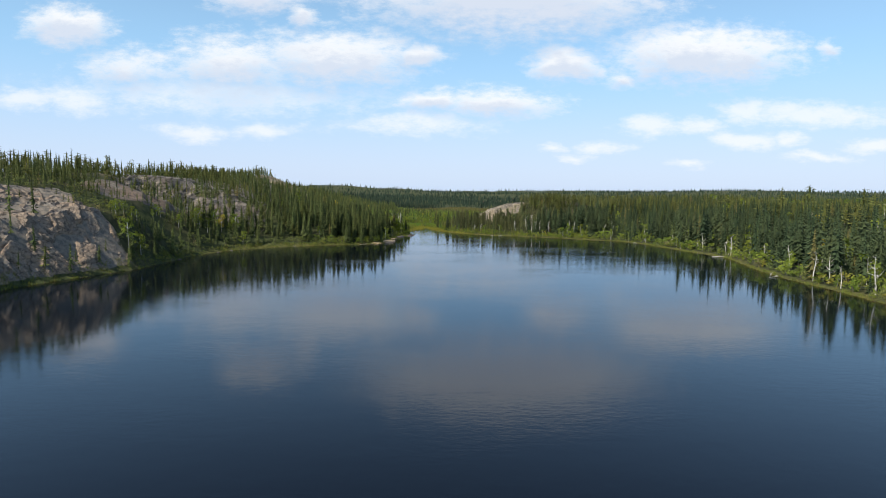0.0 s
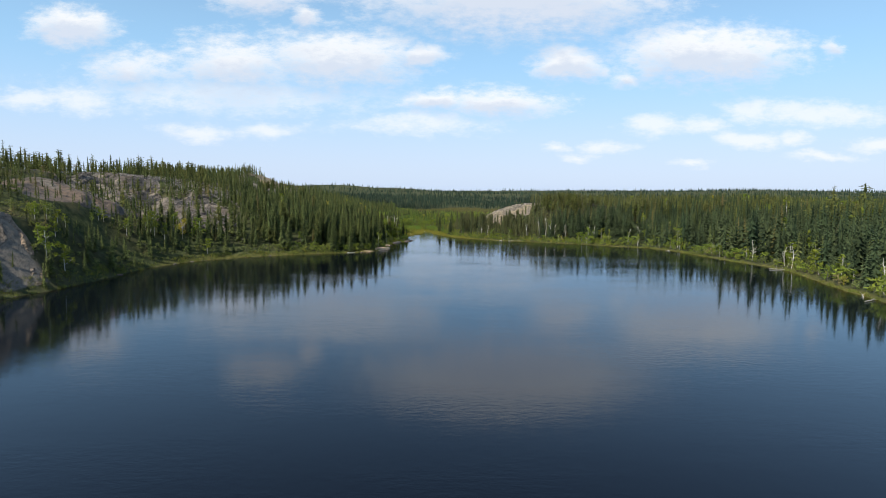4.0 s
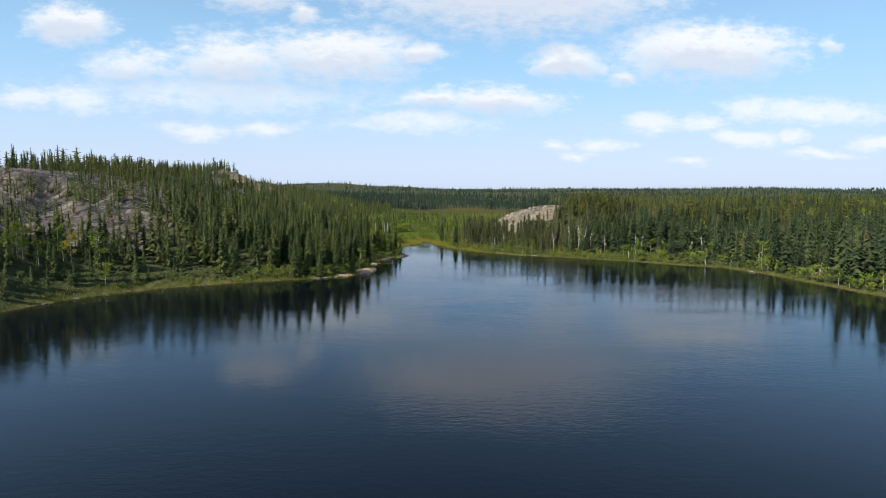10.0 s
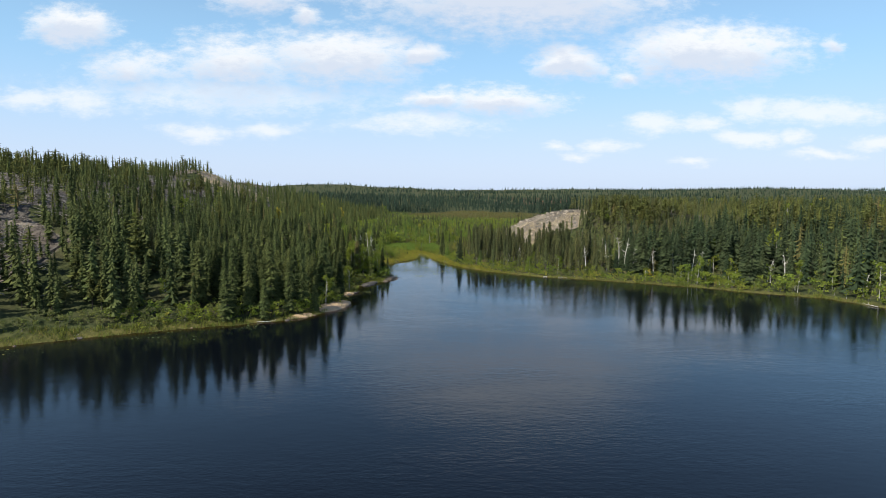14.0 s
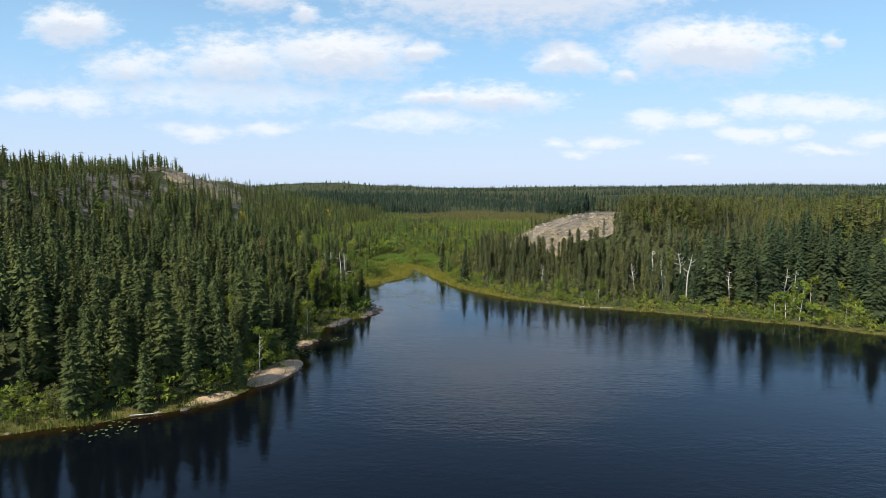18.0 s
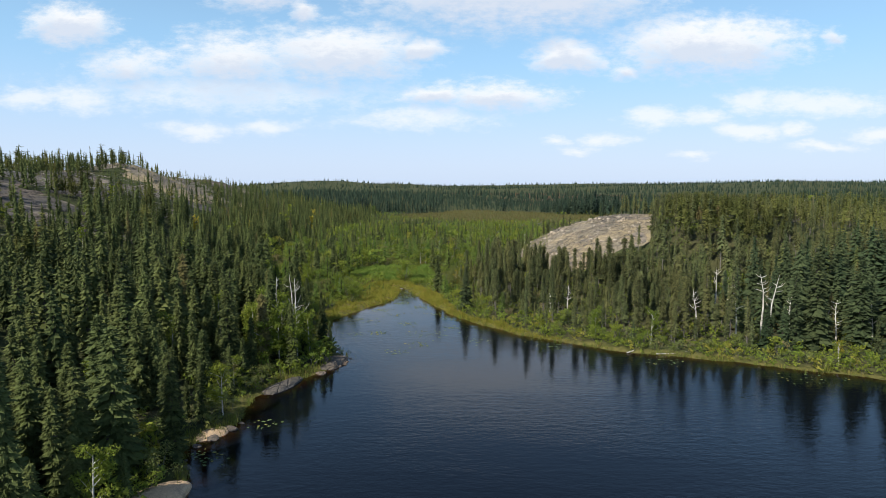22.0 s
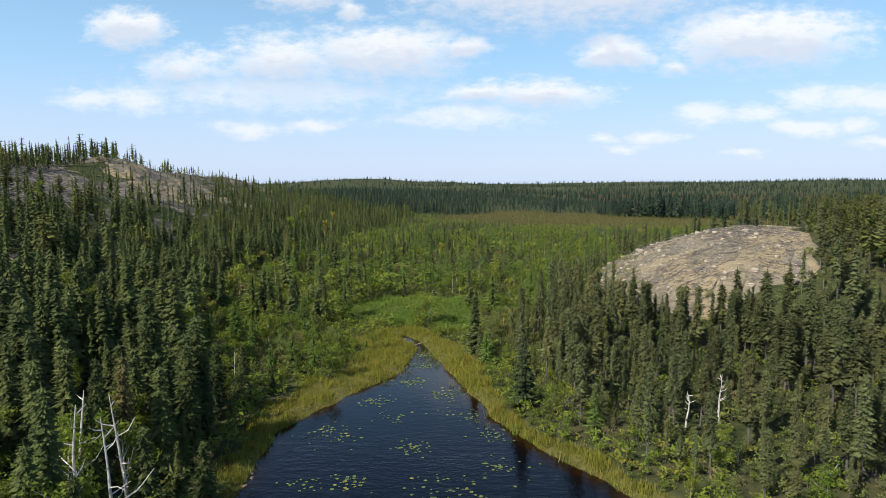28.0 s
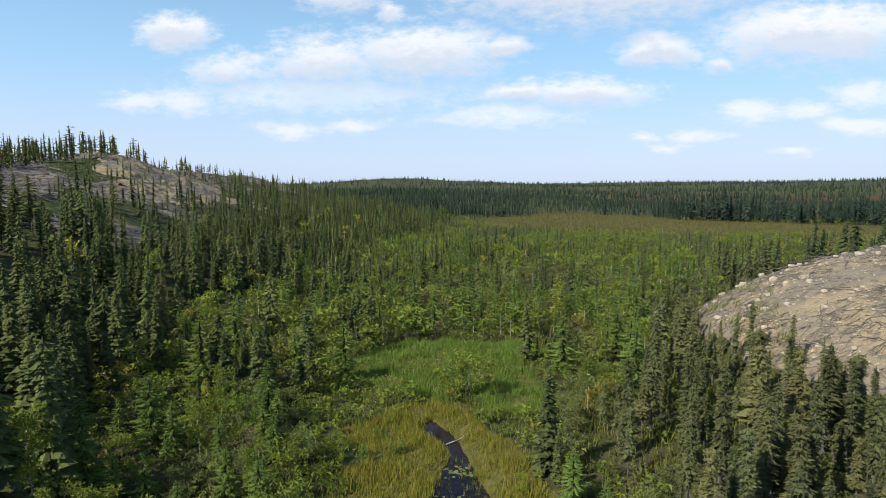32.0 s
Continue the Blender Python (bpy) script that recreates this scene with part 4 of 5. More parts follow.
taken = np.zeros(len(px), bool)
SETS = []
for mask, most, row in (
        (own_spruce, 290, ("black_spruce", 6, lambda k: conifer(700 + k, 330, 0.090 + 0.014 * (k % 3), 0.04 + 0.04 * (k % 2), 0.55, 0.5, 1500, 0.027, 0.016 * (k % 2), 8, 5, 0.62, (10, 6, 0.45)), (SPRUCE, BARK_AND_SHADE), "narrow dark green black spruce on the lake shore", "spruces of the headland")),
        (own_scrag, 260, ("lean_spruce", 6, lambda k: conifer(720 + k, 180, 0.056 + 0.010 * (k % 3), 0.20 + 0.10 * (k % 3), 0.55, 0.6, 1000, 0.025, 0.020 * (k % 2), 34, 5, 0.5, (9, 6, 0.35), ragged=0.45), (SCRAG, GREY_TWIG), "lean grey-green spruce with bare dead lower twigs", "spruces below the rock dome")),
        (own_big, 120, ("white_spruce", 5, lambda k: conifer(740 + k, 340, 0.130 + 0.020 * (k % 3), 0.04, 0.42, 0.42, 1700, 0.028, 0.0, 6, 5, 0.80, (11, 7, 0.45)), (BIG_SPRUCE, BARK_AND_SHADE), "broad blue-green white spruce above the grassy bank", "spruces of the far bank")),
        (own_birch, 130, ("birch_tree", 5, lambda k: broadleaf(760 + k, 1500, 0.28, 0.25, 10, 0.019), (BIRCH, WHITE_BARK), "small birch with yellow-green leaves and pale bark", "birches")),
        (own_tam, 200, ("tamarack", 5, lambda k: conifer(780 + k, 120, 0.19 + 0.03 * (k % 3), 0.06, 0.05, 0.24, 1900, 0.030, 0.0, 4, 5, 0.66, (6, 5, 0.22), ragged=0.35), (TAMARACK, BARK_AND_SHADE), "feathery light green tamarack in the wet valley", "tamaracks")),
        (own_alder, 280, ("alder_shrub", 5, lambda k: broadleaf(820 + k, 900, 0.50, 0.12, 9, 0.036, 4), (ALDER, GREY_TWIG), "bright yellow-green alder bush on the wet bank", "alder bushes")),
        (own_willow, 220, ("willow_shrub", 5, lambda k: broadleaf(800 + k, 900, 0.55, 0.15, 9, 0.034, 4), (WILLOW, GREY_TWIG), "bushy green willow shrub by the water", "willow shrubs"))):
    s = first_of(mask & ~taken, most)
    taken[s] = True
    SETS.append((s, row))

LODS = {SP: (spruce_lods, (75, 150, 330), "black_spruce_stand", (SPRUCE, BARK_AND_SHADE), "dense stand of narrow dark green black spruce", "forest"),
        BG: (big_lods, (85, 150, 330), "white_spruce_stand", (BIG_SPRUCE, BARK_AND_SHADE), "tall dark white spruce forest behind the bank", "forest"),
        PI: (pine_lods, (85, 150, 330), "jack_pine_stand", (PINE, BARK_AND_SHADE), "olive green jack pines on the rocky heights", "forest"),
        SC: (scrag_lods, (90, 160), "lean_spruce_stand", (SCRAG, GREY_TWIG), "lean grey-green spruce round the rock dome", "forest"),
        TA: (tam_lods, (90, 170), "tamarack_stand", (TAMARACK, BARK_AND_SHADE), "light green tamaracks in the valley", "forest"),
        BI: (birch_lods, (90, 170), "birch_stand", (BIRCH, WHITE_BARK), "scattered birches with yellowing leaves", "forest"),
        AL: (willow_lods, (75, 150), "alder_thicket", (ALDER, GREY_TWIG), "bright green alder thicket in wet ground", "shrubs"),
        WI: (willow_lods, (75, 150), "willow_thicket", (WILLOW, GREY_TWIG), "grey-green willow thicket in wet ground", "shrubs")}
for k, (lods, stops, name, mats, label, category) in LODS.items():
    level = np.digitize(near, stops)
    for q in range(len(lods)):
        s = np.flatnonzero((kind == k) & ~taken & (level == q))
        if len(s):
            plant_stand(name, lods[q], px[s], py[s], hgt[s], 1.0, mats, label, category, seed=k * 7 + q)

# far forest: beyond the bog and to the horizon
fx, fy, r1 = lattice_spots(-420, 620, 645, 1150, 3.4, 17)
ok = ((fy > 700) | (in_bog(fx, fy - 60) > 0.4) | (in_bog(fx, fy - 30) > 0.4) | (fy > 690) & (fx > 60)) & (np.abs(fx + 20) < (fy - 250) * 0.95) & (in_bog(fx, fy) < 0.4) & (r1.random(len(fx)) < np.interp(fy, [645, 760, 1150], [0.85, 0.55, 0.35]))
fx, fy = fx[ok], fy[ok]
fh = (2.6 + 7.6 * r1.random(len(fx)) ** 1.5) * (1 + 0.35 * vnoise(fx, fy, 60, 51) + 0.25 * vnoise(fx, fy, 14, 53, 2)) * np.where((fx > 40) & (fy < 740), 1.6, np.where(fx > 0, 0.75, 0.95))
front = fy < 745
plant_stand("spruce_forest_beyond_bog", spruce_lods[2] + big_lods[2], fx[front], fy[front], fh[front], 1.4, (HAZED_SPRUCE, BARK_AND_SHADE), "spruce forest behind the bog, haze and shade in its colour", "forest", 71)
plant_stand("distant_spruce_forest", far_shapes, fx[~front], fy[~front], fh[~front], 1.5, (HAZED_SPRUCE, BARK_AND_SHADE), "distant spruce forest, haze and shade in its colour", "forest", 72)
gx2, gy2, r4 = lattice_spots(-330, 330, -260, 460, 5.0, 19)
gd2 = shore_distance(gx2, gy2)
ok = (gd2 > 3) & ((nearest_view(gx2, gy2) > 1e5) | (gx2 - ridge_x(gy2) < -32) | (gx2 > 300)) & (bare_rock(gx2, gy2, gd2) < 0.3) & (r4.random(len(gx2)) < 0.75)
plant_stand("spruce_forest_around_the_lake", far_shapes, gx2[ok], gy2[ok], 4.0 + 4.5 * r4.random(ok.sum()), 1.4, (SPRUCE, BARK_AND_SHADE), "spruce forest on the hills round the lake", "forest", 74)
n_far = 15000
t = r1.random(n_far)
depth = 1150 * (4400 / 1150) ** t
hx = (r1.random(n_far) * 2 - 1.08) * depth * 0.92
hh = (6 + 7 * r1.random(n_far)) * np.interp(depth, [1150, 4400], [1.0, 1.25])
plant_stand("horizon_forest", [crown_only(conifer(600 + k, 4, 0.12, 0.02, 0.6, heart=(1, 4, 0.85), inner=0)) for k in range(4)], hx, depth, hh, np.float64(2.2), (HAZED_SPRUCE, BARK_AND_SHADE), "forested hills on the horizon", "forest", 73)

for s, (name, nv, maker, mats, label, group) in SETS:
    single_plants(name, [maker(k) for k in range(nv)], mats, px[s], py[s], hgt[s], 1.0, label, "shrub" if "shrub" in name else "tree", group, seed=len(s))


# ---- rock ----
def cells(x, y, size, seed):
    """Jittered cells: a random value per cell, the distance to the cell's edge, and the way from its centre."""
    gx_, gy_ = x / size, y / size
    ix, iy = np.floor(gx_), np.floor(gy_)
    best = np.full(x.shape, 9.0)
    second, val, vx, vy = best.copy(), best.copy(), best.copy(), best.copy()
    for j in (-1, 0, 1):
        for i in (-1, 0, 1):
            cx, cy = ix + i, iy + j
            dx, dy = gx_ - cx - lattice(cx, cy, seed), gy_ - cy - lattice(cx, cy, seed + 5)
            d = np.hypot(dx, dy)
            won = d < best
            second = np.where(won, best, np.minimum(second, d))
            best, val = np.where(won, d, best), np.where(won, lattice(cx, cy, seed + 9), val)
            vx, vy = np.where(won, dx, vx), np.where(won, dy, vy)
    return val, (second - best) * size, vx * size, vy * size


def outcrop(name, x0, x1, y0, y1, gap, mat, relief, label, blocky=0.0):
    """Bare granite: a rough sheet that lies on the slope and dives under the soil where that begins."""
    ox, oy = np.arange(x0, x1 + gap, gap), np.arange(y0, y1 + gap, gap)
    OX, OY = (v.ravel() for v in np.meshgrid(ox, oy))
    od = shore_distance(OX, OY)
    ob = bare_rock(OX, OY, od)
    n = relief * (0.55 * vnoise(OX, OY, 6, 61, 3) + 0.30 * vnoise(OX * 1.0, OY * 0.45, 2.0, 63, 3) + 0.12 * vnoise(OX, OY, 0.9, 64, 2))
    if blocky:
        warp = 0.8 * vnoise(OX, OY, 3, 66, 2)
        r1_, e1, ox1, oy1 = cells(OX + warp, OY * 0.7 + OX * 0.3, 4.6, 67)
        r2_, e2, ox2, oy2 = cells(OX + warp, OY - warp, 1.9, 68)
        n = n + blocky * (1.5 * (r1_ - 0.5) + 0.30 * ox1 * (r2_ - 0.3) - 0.45 * smooth(e1, 0.5, 0.0))
        n = n + blocky * (0.55 * (r2_ - 0.5) + 0.35 * (ox2 * (r1_ - 0.5) + oy2 * (r2_ - 0.5)) - 0.25 * smooth(e2, 0.3, 0.0))
    hz = height(OX, OY, od)
    lean_x, lean_y = (height(OX + 0.8, OY) - height(OX - 0.8, OY)) / 1.6, (height(OX, OY + 0.8) - height(OX, OY - 0.8)) / 1.6
    push = 0.8 * n * smooth(ob, 0.3, 0.9) * blocky / (1 + lean_x ** 2 + lean_y ** 2) ** 0.5
    oz = hz + 0.15 + n * smooth(ob, 0.2, 0.8) - 1.6 * smooth(ob, 0.45, 0.05) - 0.8 * smooth(od, 1.0, -0.5)
    faces = grid_faces(len(ox), len(oy))
    faces = faces[(ob[faces].max(1) > 0.06)]
    used, back = np.unique(faces, return_inverse=True)
    me = mesh_of(name, np.stack([OX - push * lean_x, OY - push * lean_y, oz], 1)[used], back.reshape(faces.shape), [mat], flat=not blocky == 0)
    return piece(name, me, label=label, category="rock", kind="structure")


outcrop("granite_cliff", -138, -82, 84, 186, 0.42, GRANITE, 1.1, "fractured grey and pinkish granite cliff above the lake", 0.9)
outcrop("granite_knob", -150, -82, 186, 244, 0.6, KNOB_ROCK, 0.7, "smooth lichen-grey granite knob above the shore trees", 0.12)
outcrop("granite_outcrop", -190, -60, 244, 474, 1.15, LEDGE_ROCK, 1.1, "lichen-grey granite ledges between the ridge trees", 0.35)
outcrop("granite_crest", -190, -60, 475, 548, 0.8, DOME_ROCK, 1.4, "bare tan granite crest of the ridge", 0.8)
outcrop("granite_outcrop", -190, -60, 549, 640, 1.15, LEDGE_ROCK, 1.1, "lichen-grey granite ledges between the ridge trees", 0.35)
outcrop("granite_dome", 16, 112, 364, 452, 0.55, DOME_ROCK, 0.55, "bare sandy granite dome strewn with slash")


def dome_top(x, y):
    """The rough skin of the bare dome."""
    return height(x, y) + 0.15 + 0.55 * (0.55 * vnoise(x, y, 6, 61, 3) + 0.30 * vnoise(x, y * 0.45, 2.0, 63, 3) + 0.12 * vnoise(x, y, 0.9, 64, 2))


def stone_mesh(seed, mat, rough=0.22, squash=0.7, fine=2):
    bm = bmesh.new()
    bmesh.ops.create_icosphere(bm, subdivisions=fine, radius=1.0)
    off = Vector((seed * 3.1, seed * 1.7, seed * 0.9))
    for v in bm.verts:
        k = 1 + rough * noise.noise(v.co * 1.3 + off) * 1.6 + rough * 0.5 * noise.noise(v.co * 3.1 + off)
        v.co = Vector((v.co.x * k, v.co.y * k, v.co.z * k * squash))
    me = bpy.data.meshes.new("boulder")
    bm.to_mesh(me)
    bm.free()
    me.materials.append(mat)
    return me


def lay(name, me, x, y, z, size, turn, label, category, group="", tilt=0.0):
    ob = new(name, me)
    ob.matrix_world = pose(x, y, z, tilt, 0, turn) @ Matrix.Diagonal((*size, 1))
    return tagged(ob, label, category, group)


PALE_STONE = rock_material("pale_stone", (0.460, 0.380, 0.280), (0.380, 0.330, 0.265), (0.230, 0.200, 0.165), 0.2)
r2 = np.random.default_rng(23)
pale = [stone_mesh(k + 1, PALE_STONE) for k in range(6)]
count = 0
while count < 210:
    bx, by = 20 + 78 * r2.random(), 368 + 80 * r2.random()
    rim = float(dome_r2(bx, by))
    if rim > 0.98 or float(bare_rock(np.array([bx]), np.array([by]), np.array([50.0]))[0]) < 0.7 or (rim < 0.45 and r2.random() < 0.6):
        continue
    s = 0.14 + 0.42 * r2.random() ** 2.2
    lay("boulder", pale[r2.integers(0, 6)], bx, by, float(dome_top(np.array([bx]), np.array([by]))[0]) + s * 0.35, (s * (0.9 + 0.4 * r2.random()), s, s * 1.15), r2.random() * 360, "pale granite boulder lying on the bare dome", "boulder", "boulders on the dome")
    count += 1

# rocks along the waterline
pink = stone_mesh(40, PINK_ROCK, 0.10, 1.0, 4)
lay("shore_slab", pink, -22.4, 267.0, -0.15, (2.6, 5.9, 1.05), -20, "smooth pale pink granite slab sloping into the water", "rock")
lay("shore_slab", stone_mesh(41, PINK_ROCK, 0.12, 1.0, 3), -21.9, 282.3, -0.1, (1.3, 2.1, 0.55), -40, "low pink granite slab at the waterline", "rock")
# next two slabs: darker rock paints in the shade of the overhanging trees
lay("shore_slab", stone_mesh(42, LEDGE_ROCK, 0.14, 1.0, 3), -14.4, 306.0, -0.15, (1.9, 3.4, 0.8), -18, "granite ledge at the headland tip, tree shade in its colour", "rock")
lay("shore_slab", stone_mesh(43, LEDGE_ROCK, 0.14, 1.0, 3), -18.6, 296.5, -0.15, (1.2, 3.6, 0.7), -24, "granite ledge under overhanging trees, their shade in its colour", "rock")
lay("shore_slab", stone_mesh(44, PINK_ROCK, 0.14, 1.0, 3), -26.6, 257.6, -0.2, (1.3, 3.2, 0.75), -45, "broken pink granite ledge at the waterline", "rock")
shore_stones = [stone_mesh(50 + k, KNOB_ROCK, 0.2) for k in range(4)]
for k in range(46):
    i = r2.integers(3, 30)
    f = r2.random()
    sx, sy = np.array(LEFT_SHORE[i]) * (1 - f) + np.array(LEFT_SHORE[i + 1]) * f
    s = 0.18 + 0.45 * r2.random() ** 2
    lay("shore_stone", shore_stones[k % 4], sx + 0.6 * (r2.random() - 0.3), sy + 0.6 * (r2.random() - 0.5), 0.02, (s * 1.4, s, s * 0.7), r2.random() * 360, "grey-brown stone lying in the shallow water's edge", "stone", "stones of the shore")


# ---- dead wood ----
def stick_mesh(seed, mat, bend=0.06, sides=5, twigs=2, slim=0.022):
    """A fallen stem of unit length along x, bent, with a few broken twigs."""
    r = np.random.default_rng(seed)
    s = Shape()
    pts = [np.array([q, bend * math.sin(q * 3 + seed) * 0.6, 0.02 + bend * 0.4 * abs(math.sin(q * 2 + seed))]) for q in np.linspace(0, 1, 4)]
    for q in range(3):
        s.put(*rod(pts[q], pts[q + 1], slim * (1 - 0.25 * q), slim * (0.75 - 0.25 * q), sides), 0)
    for q in range(twigs):
        b = pts[1] + (pts[3] - pts[1]) * r.random()
        s.put(*rod(b, b + (0.12 * r.random() + 0.04, 0.2 * (r.random() - 0.5), 0.06 + 0.08 * r.random()), 0.007, 0.003, 3), 0)
    v, f, m = s.arrays()
    return mesh_of("fallen_log", v, f, [mat])


logs = [stick_mesh(k, SLASH_WOOD, 0.09, 5, 2, 0.018) for k in range(5)]
count = 0
while count < 170:
    bx, by = 20 + 76 * r2.random(), 368 + 78 * r2.random()
    if float(dome_r2(bx, by)) > 0.95 or float(bare_rock(np.array([bx]), np.array([by]), np.array([50.0]))[0]) < 0.6:
        continue
    e = 0.6
    zz = dome_top(np.array([bx, bx + e, bx]), np.array([by, by, by + e]))
    turn = 150 + 60 * (r2.random() - 0.5) if r2.random() < 0.7 else r2.random() * 360
    c, s_ = math.cos(radians(turn)), math.sin(radians(turn))
    slope = math.degrees(math.atan(((zz[1] - zz[0]) * c + (zz[2] - zz[0]) * s_) / e))
    ln = 1.6 + 3.6 * r2.random()
    ob = new("fallen_log", logs[count % 5])
    ob.matrix_world = pose(bx, by, float(zz[0]) + 0.10, 0, 0, turn) @ pose(0, 0, 0, 0, -slope, 0) @ Matrix.Diagonal((ln, ln * 0.9, ln * 0.9, 1))
    tagged(ob, "grey weathered log lying on bare granite", "log", "slash logs on the dome")
    count += 1

# finer slash and stones on the dome
V, F, at = [], [], 0
n_slash = 20000
sx, sy = 18 + 84 * r2.random(n_slash), 366 + 84 * r2.random(n_slash)
good = (bare_rock(sx, sy, np.full(n_slash, 50.0)) > 0.6) & (vnoise(sx, sy, 5, 71, 3) > -0.12)
sx, sy = sx[good], sy[good]
turn = radians(150) + (r2.random(len(sx)) - 0.5) * 5.0 + 1.2 * vnoise(sx, sy, 6, 72, 1)
ln = 0.35 + 1.9 * r2.random(len(sx)) ** 1.8
ex, ey = sx + np.cos(turn) * ln, sy + np.sin(turn) * ln
sz, ez = dome_top(sx, sy) + 0.05, dome_top(ex, ey) + 0.06 + 0.20 * r2.random(len(sx))
for k in range(len(sx)):
    v, f = rod((sx[k], sy[k], sz[k]), (ex[k], ey[k], ez[k]), 0.042, 0.016, 3)
    V.append(v), F.append(f + at)
    at += len(v)
piece("slash_litter", mesh_of("slash_litter", np.concatenate(V), np.concatenate(F), [SLASH_WOOD]), label="grey twigs and slash scattered over granite", category="debris", kind="stuff")
n_grit = 8000
sx, sy = 18 + 84 * r2.random(n_grit), 366 + 84 * r2.random(n_grit)
good = bare_rock(sx, sy, np.full(n_grit, 50.0)) > 0.6
sx, sy = sx[good], sy[good]
sz = dome_top(sx, sy) + 0.03
rad = 0.06 + 0.16 * r2.random(len(sx)) ** 2
octa = np.array([(1, 0, 0), (0, 1, 0), (-1, 0, 0), (0, -1, 0), (0, 0, 0.8), (0, 0, -0.6)], float)
tri = np.array([(0, 1, 4), (1, 2, 4), (2, 3, 4), (3, 0, 4), (1, 0, 5), (2, 1, 5), (3, 2, 5), (0, 3, 5)])
jit = 1 + 0.5 * (r2.random((len(sx), 6, 1)) - 0.5)
V = np.stack([sx, sy, sz], 1)[:, None] + octa[None] * jit * rad[:, None, None]
piece("stone_litter", mesh_of("stone_litter", V.reshape(-1, 3), (tri[None] + np.arange(len(sx))[:, None, None] * 6).reshape(-1, 3), [PALE_STONE]), label="small pale stones strewn over the dome", category="stones", kind="stuff")


def snag(x, y, h, seed, limbs=12, lean=2.0):
    """A dead bleached tree: trunk and each limb."""
    r = np.random.default_rng(seed)
    foot = new("dead_tree")
    foot.matrix_world = pose(x, y, float(height(np.array([x]), np.array([y]))[0]) - 0.1, (r.random() - 0.5) * 2 * lean, (r.random() - 0.5) * 2 * lean, r.random() * 360)
    tagged(foot, "bleached white dead tree with broken limbs", "tree", "dead trees of the shore")
    s = Shape()
    pts = [np.array([0.45 * math.sin(q * 4 + seed) * q, 0.45 * math.cos(q * 3 + seed) * q, q * h]) for q in np.linspace(0, 1, 5)]
    base = 0.075 + 0.011 * h
    for q in range(4):
        s.put(*rod(pts[q], pts[q + 1], base * (1 - 0.22 * q), base * (0.78 - 0.22 * q), 6), 0)
    v, f, m = s.arrays()
    piece("trunk", mesh_of("trunk", v, f, [DEAD_WOOD]), foot)
    for k in range(limbs):
        q = 0.35 + 0.6 * r.random()
        j = int(q * 4 - 1e-6)
        at_ = pts[j] * (1 - (q * 4 - j)) + pts[j + 1] * (q * 4 - j)
        phi_, ln_ = r.random() * 6.28, h * (0.10 + 0.16 * r.random()) * (1.3 - q)
        elbow = at_ + (ln_ * 0.6 * math.cos(phi_), ln_ * 0.6 * math.sin(phi_), ln_ * 0.25)
        end = elbow + (ln_ * 0.4 * math.cos(phi_), ln_ * 0.4 * math.sin(phi_), ln_ * (0.7 * r.random()))
        s = Shape()
        s.put(*rod(at_, elbow, 0.046, 0.030, 4), 0).put(*rod(elbow, end, 0.030, 0.012, 4), 0)
        v, f, m = s.arrays()
        piece("limb", mesh_of("limb", v, f, [DEAD_WOOD]), foot)


for k, (x, y, h) in enumerate(BANK_SNAGS):
    snag(x, y, h, 900 + k)
for k, (x, y, h) in enumerate(((-19.7, 307.5, 11.2), (-20.8, 311.0, 11.4), (-22.4, 308.8, 10.8), (-23.5, 310.5, 10.6))):
    snag(x, y, h, 940 + k, 10, 6.0)

drift = [stick_mesh(20 + k, DEAD_WOOD, 0.05, 6, 3, 0.028) for k in range(3)]
for k, (x, y, ln, turn) in enumerate(((98.2, 216.0, 5.5, -10), (30.4, 309.7, 5.0, 8), (92.6, 166.5, 6.0, 60), (90.0, 162.0, 5.0, 35), (-9.6, 364.4, 2.6, 55), (26.5, 310.6, 4.0, 40), (88.6, 270.5, 4.0, 100), (-33.0, 252.2, 3.0, 20), (-60.0, 239.0, 4.0, 30))):
    lay("driftwood_log", drift[k % 3], x, y, 0.06, (ln, ln * 0.8, ln * 0.8), turn, "bleached driftwood log at the water's edge", "log", "driftwood")
for k, (x, y, ln, turn) in enumerate(((-113.0, 128.0, 9.0, 60), (-107.0, 131.0, 8.0, 75), (-101.0, 135.0, 6.0, 100), (-150.0, 540.0, 6.0, 20), (-145.0, 520.0, 7.0, 50))):
    zz = height(np.array([x, x + math.cos(radians(turn)) * ln]), np.array([y, y + math.sin(radians(turn)) * ln]))
    ob = new("fallen_log", drift[k % 3])
    ob.matrix_world = pose(x, y, float(zz[0]) + 0.9, 0, 0, turn) @ pose(0, 0, 0, 0, -math.degrees(math.atan2(zz[1] - zz[0], ln)), 0) @ Matrix.Diagonal((ln, ln * 0.6, ln * 0.6, 1))
    tagged(ob, "fallen bleached trunk lying across the granite", "log")


# ---- grasses and water plants ----
def tuft(seed, n, tall, spread, wide):
    """A tuft of n bent blades, unit height."""
    r = np.random.default_rng(seed)
    s = Shape()
    for k in range(n):
        p_, o = r.random() * 6.28, r.random() * spread
        b = np.array([o * math.cos(p_), o * math.sin(p_), 0.0])
        q = r.random() * 6.28
        ln = tall * (0.55 + 0.5 * r.random())
        tip = b + (0.45 * ln * (r.random() + 0.1) * math.cos(q), 0.45 * ln * (r.random() + 0.1) * math.sin(q), ln)
        side = np.array([-math.sin(q), math.cos(q), 0]) * wide
        s.put([b - side, b + side, tip], [(0, 1, 2)], 0)
    return s.arrays()


tufts = [tuft(k, 9, 1.0, 0.45, 0.040) for k in range(6)]
reeds = [tuft(20 + k, 9, 1.0, 0.30, 0.030) for k in range(6)]


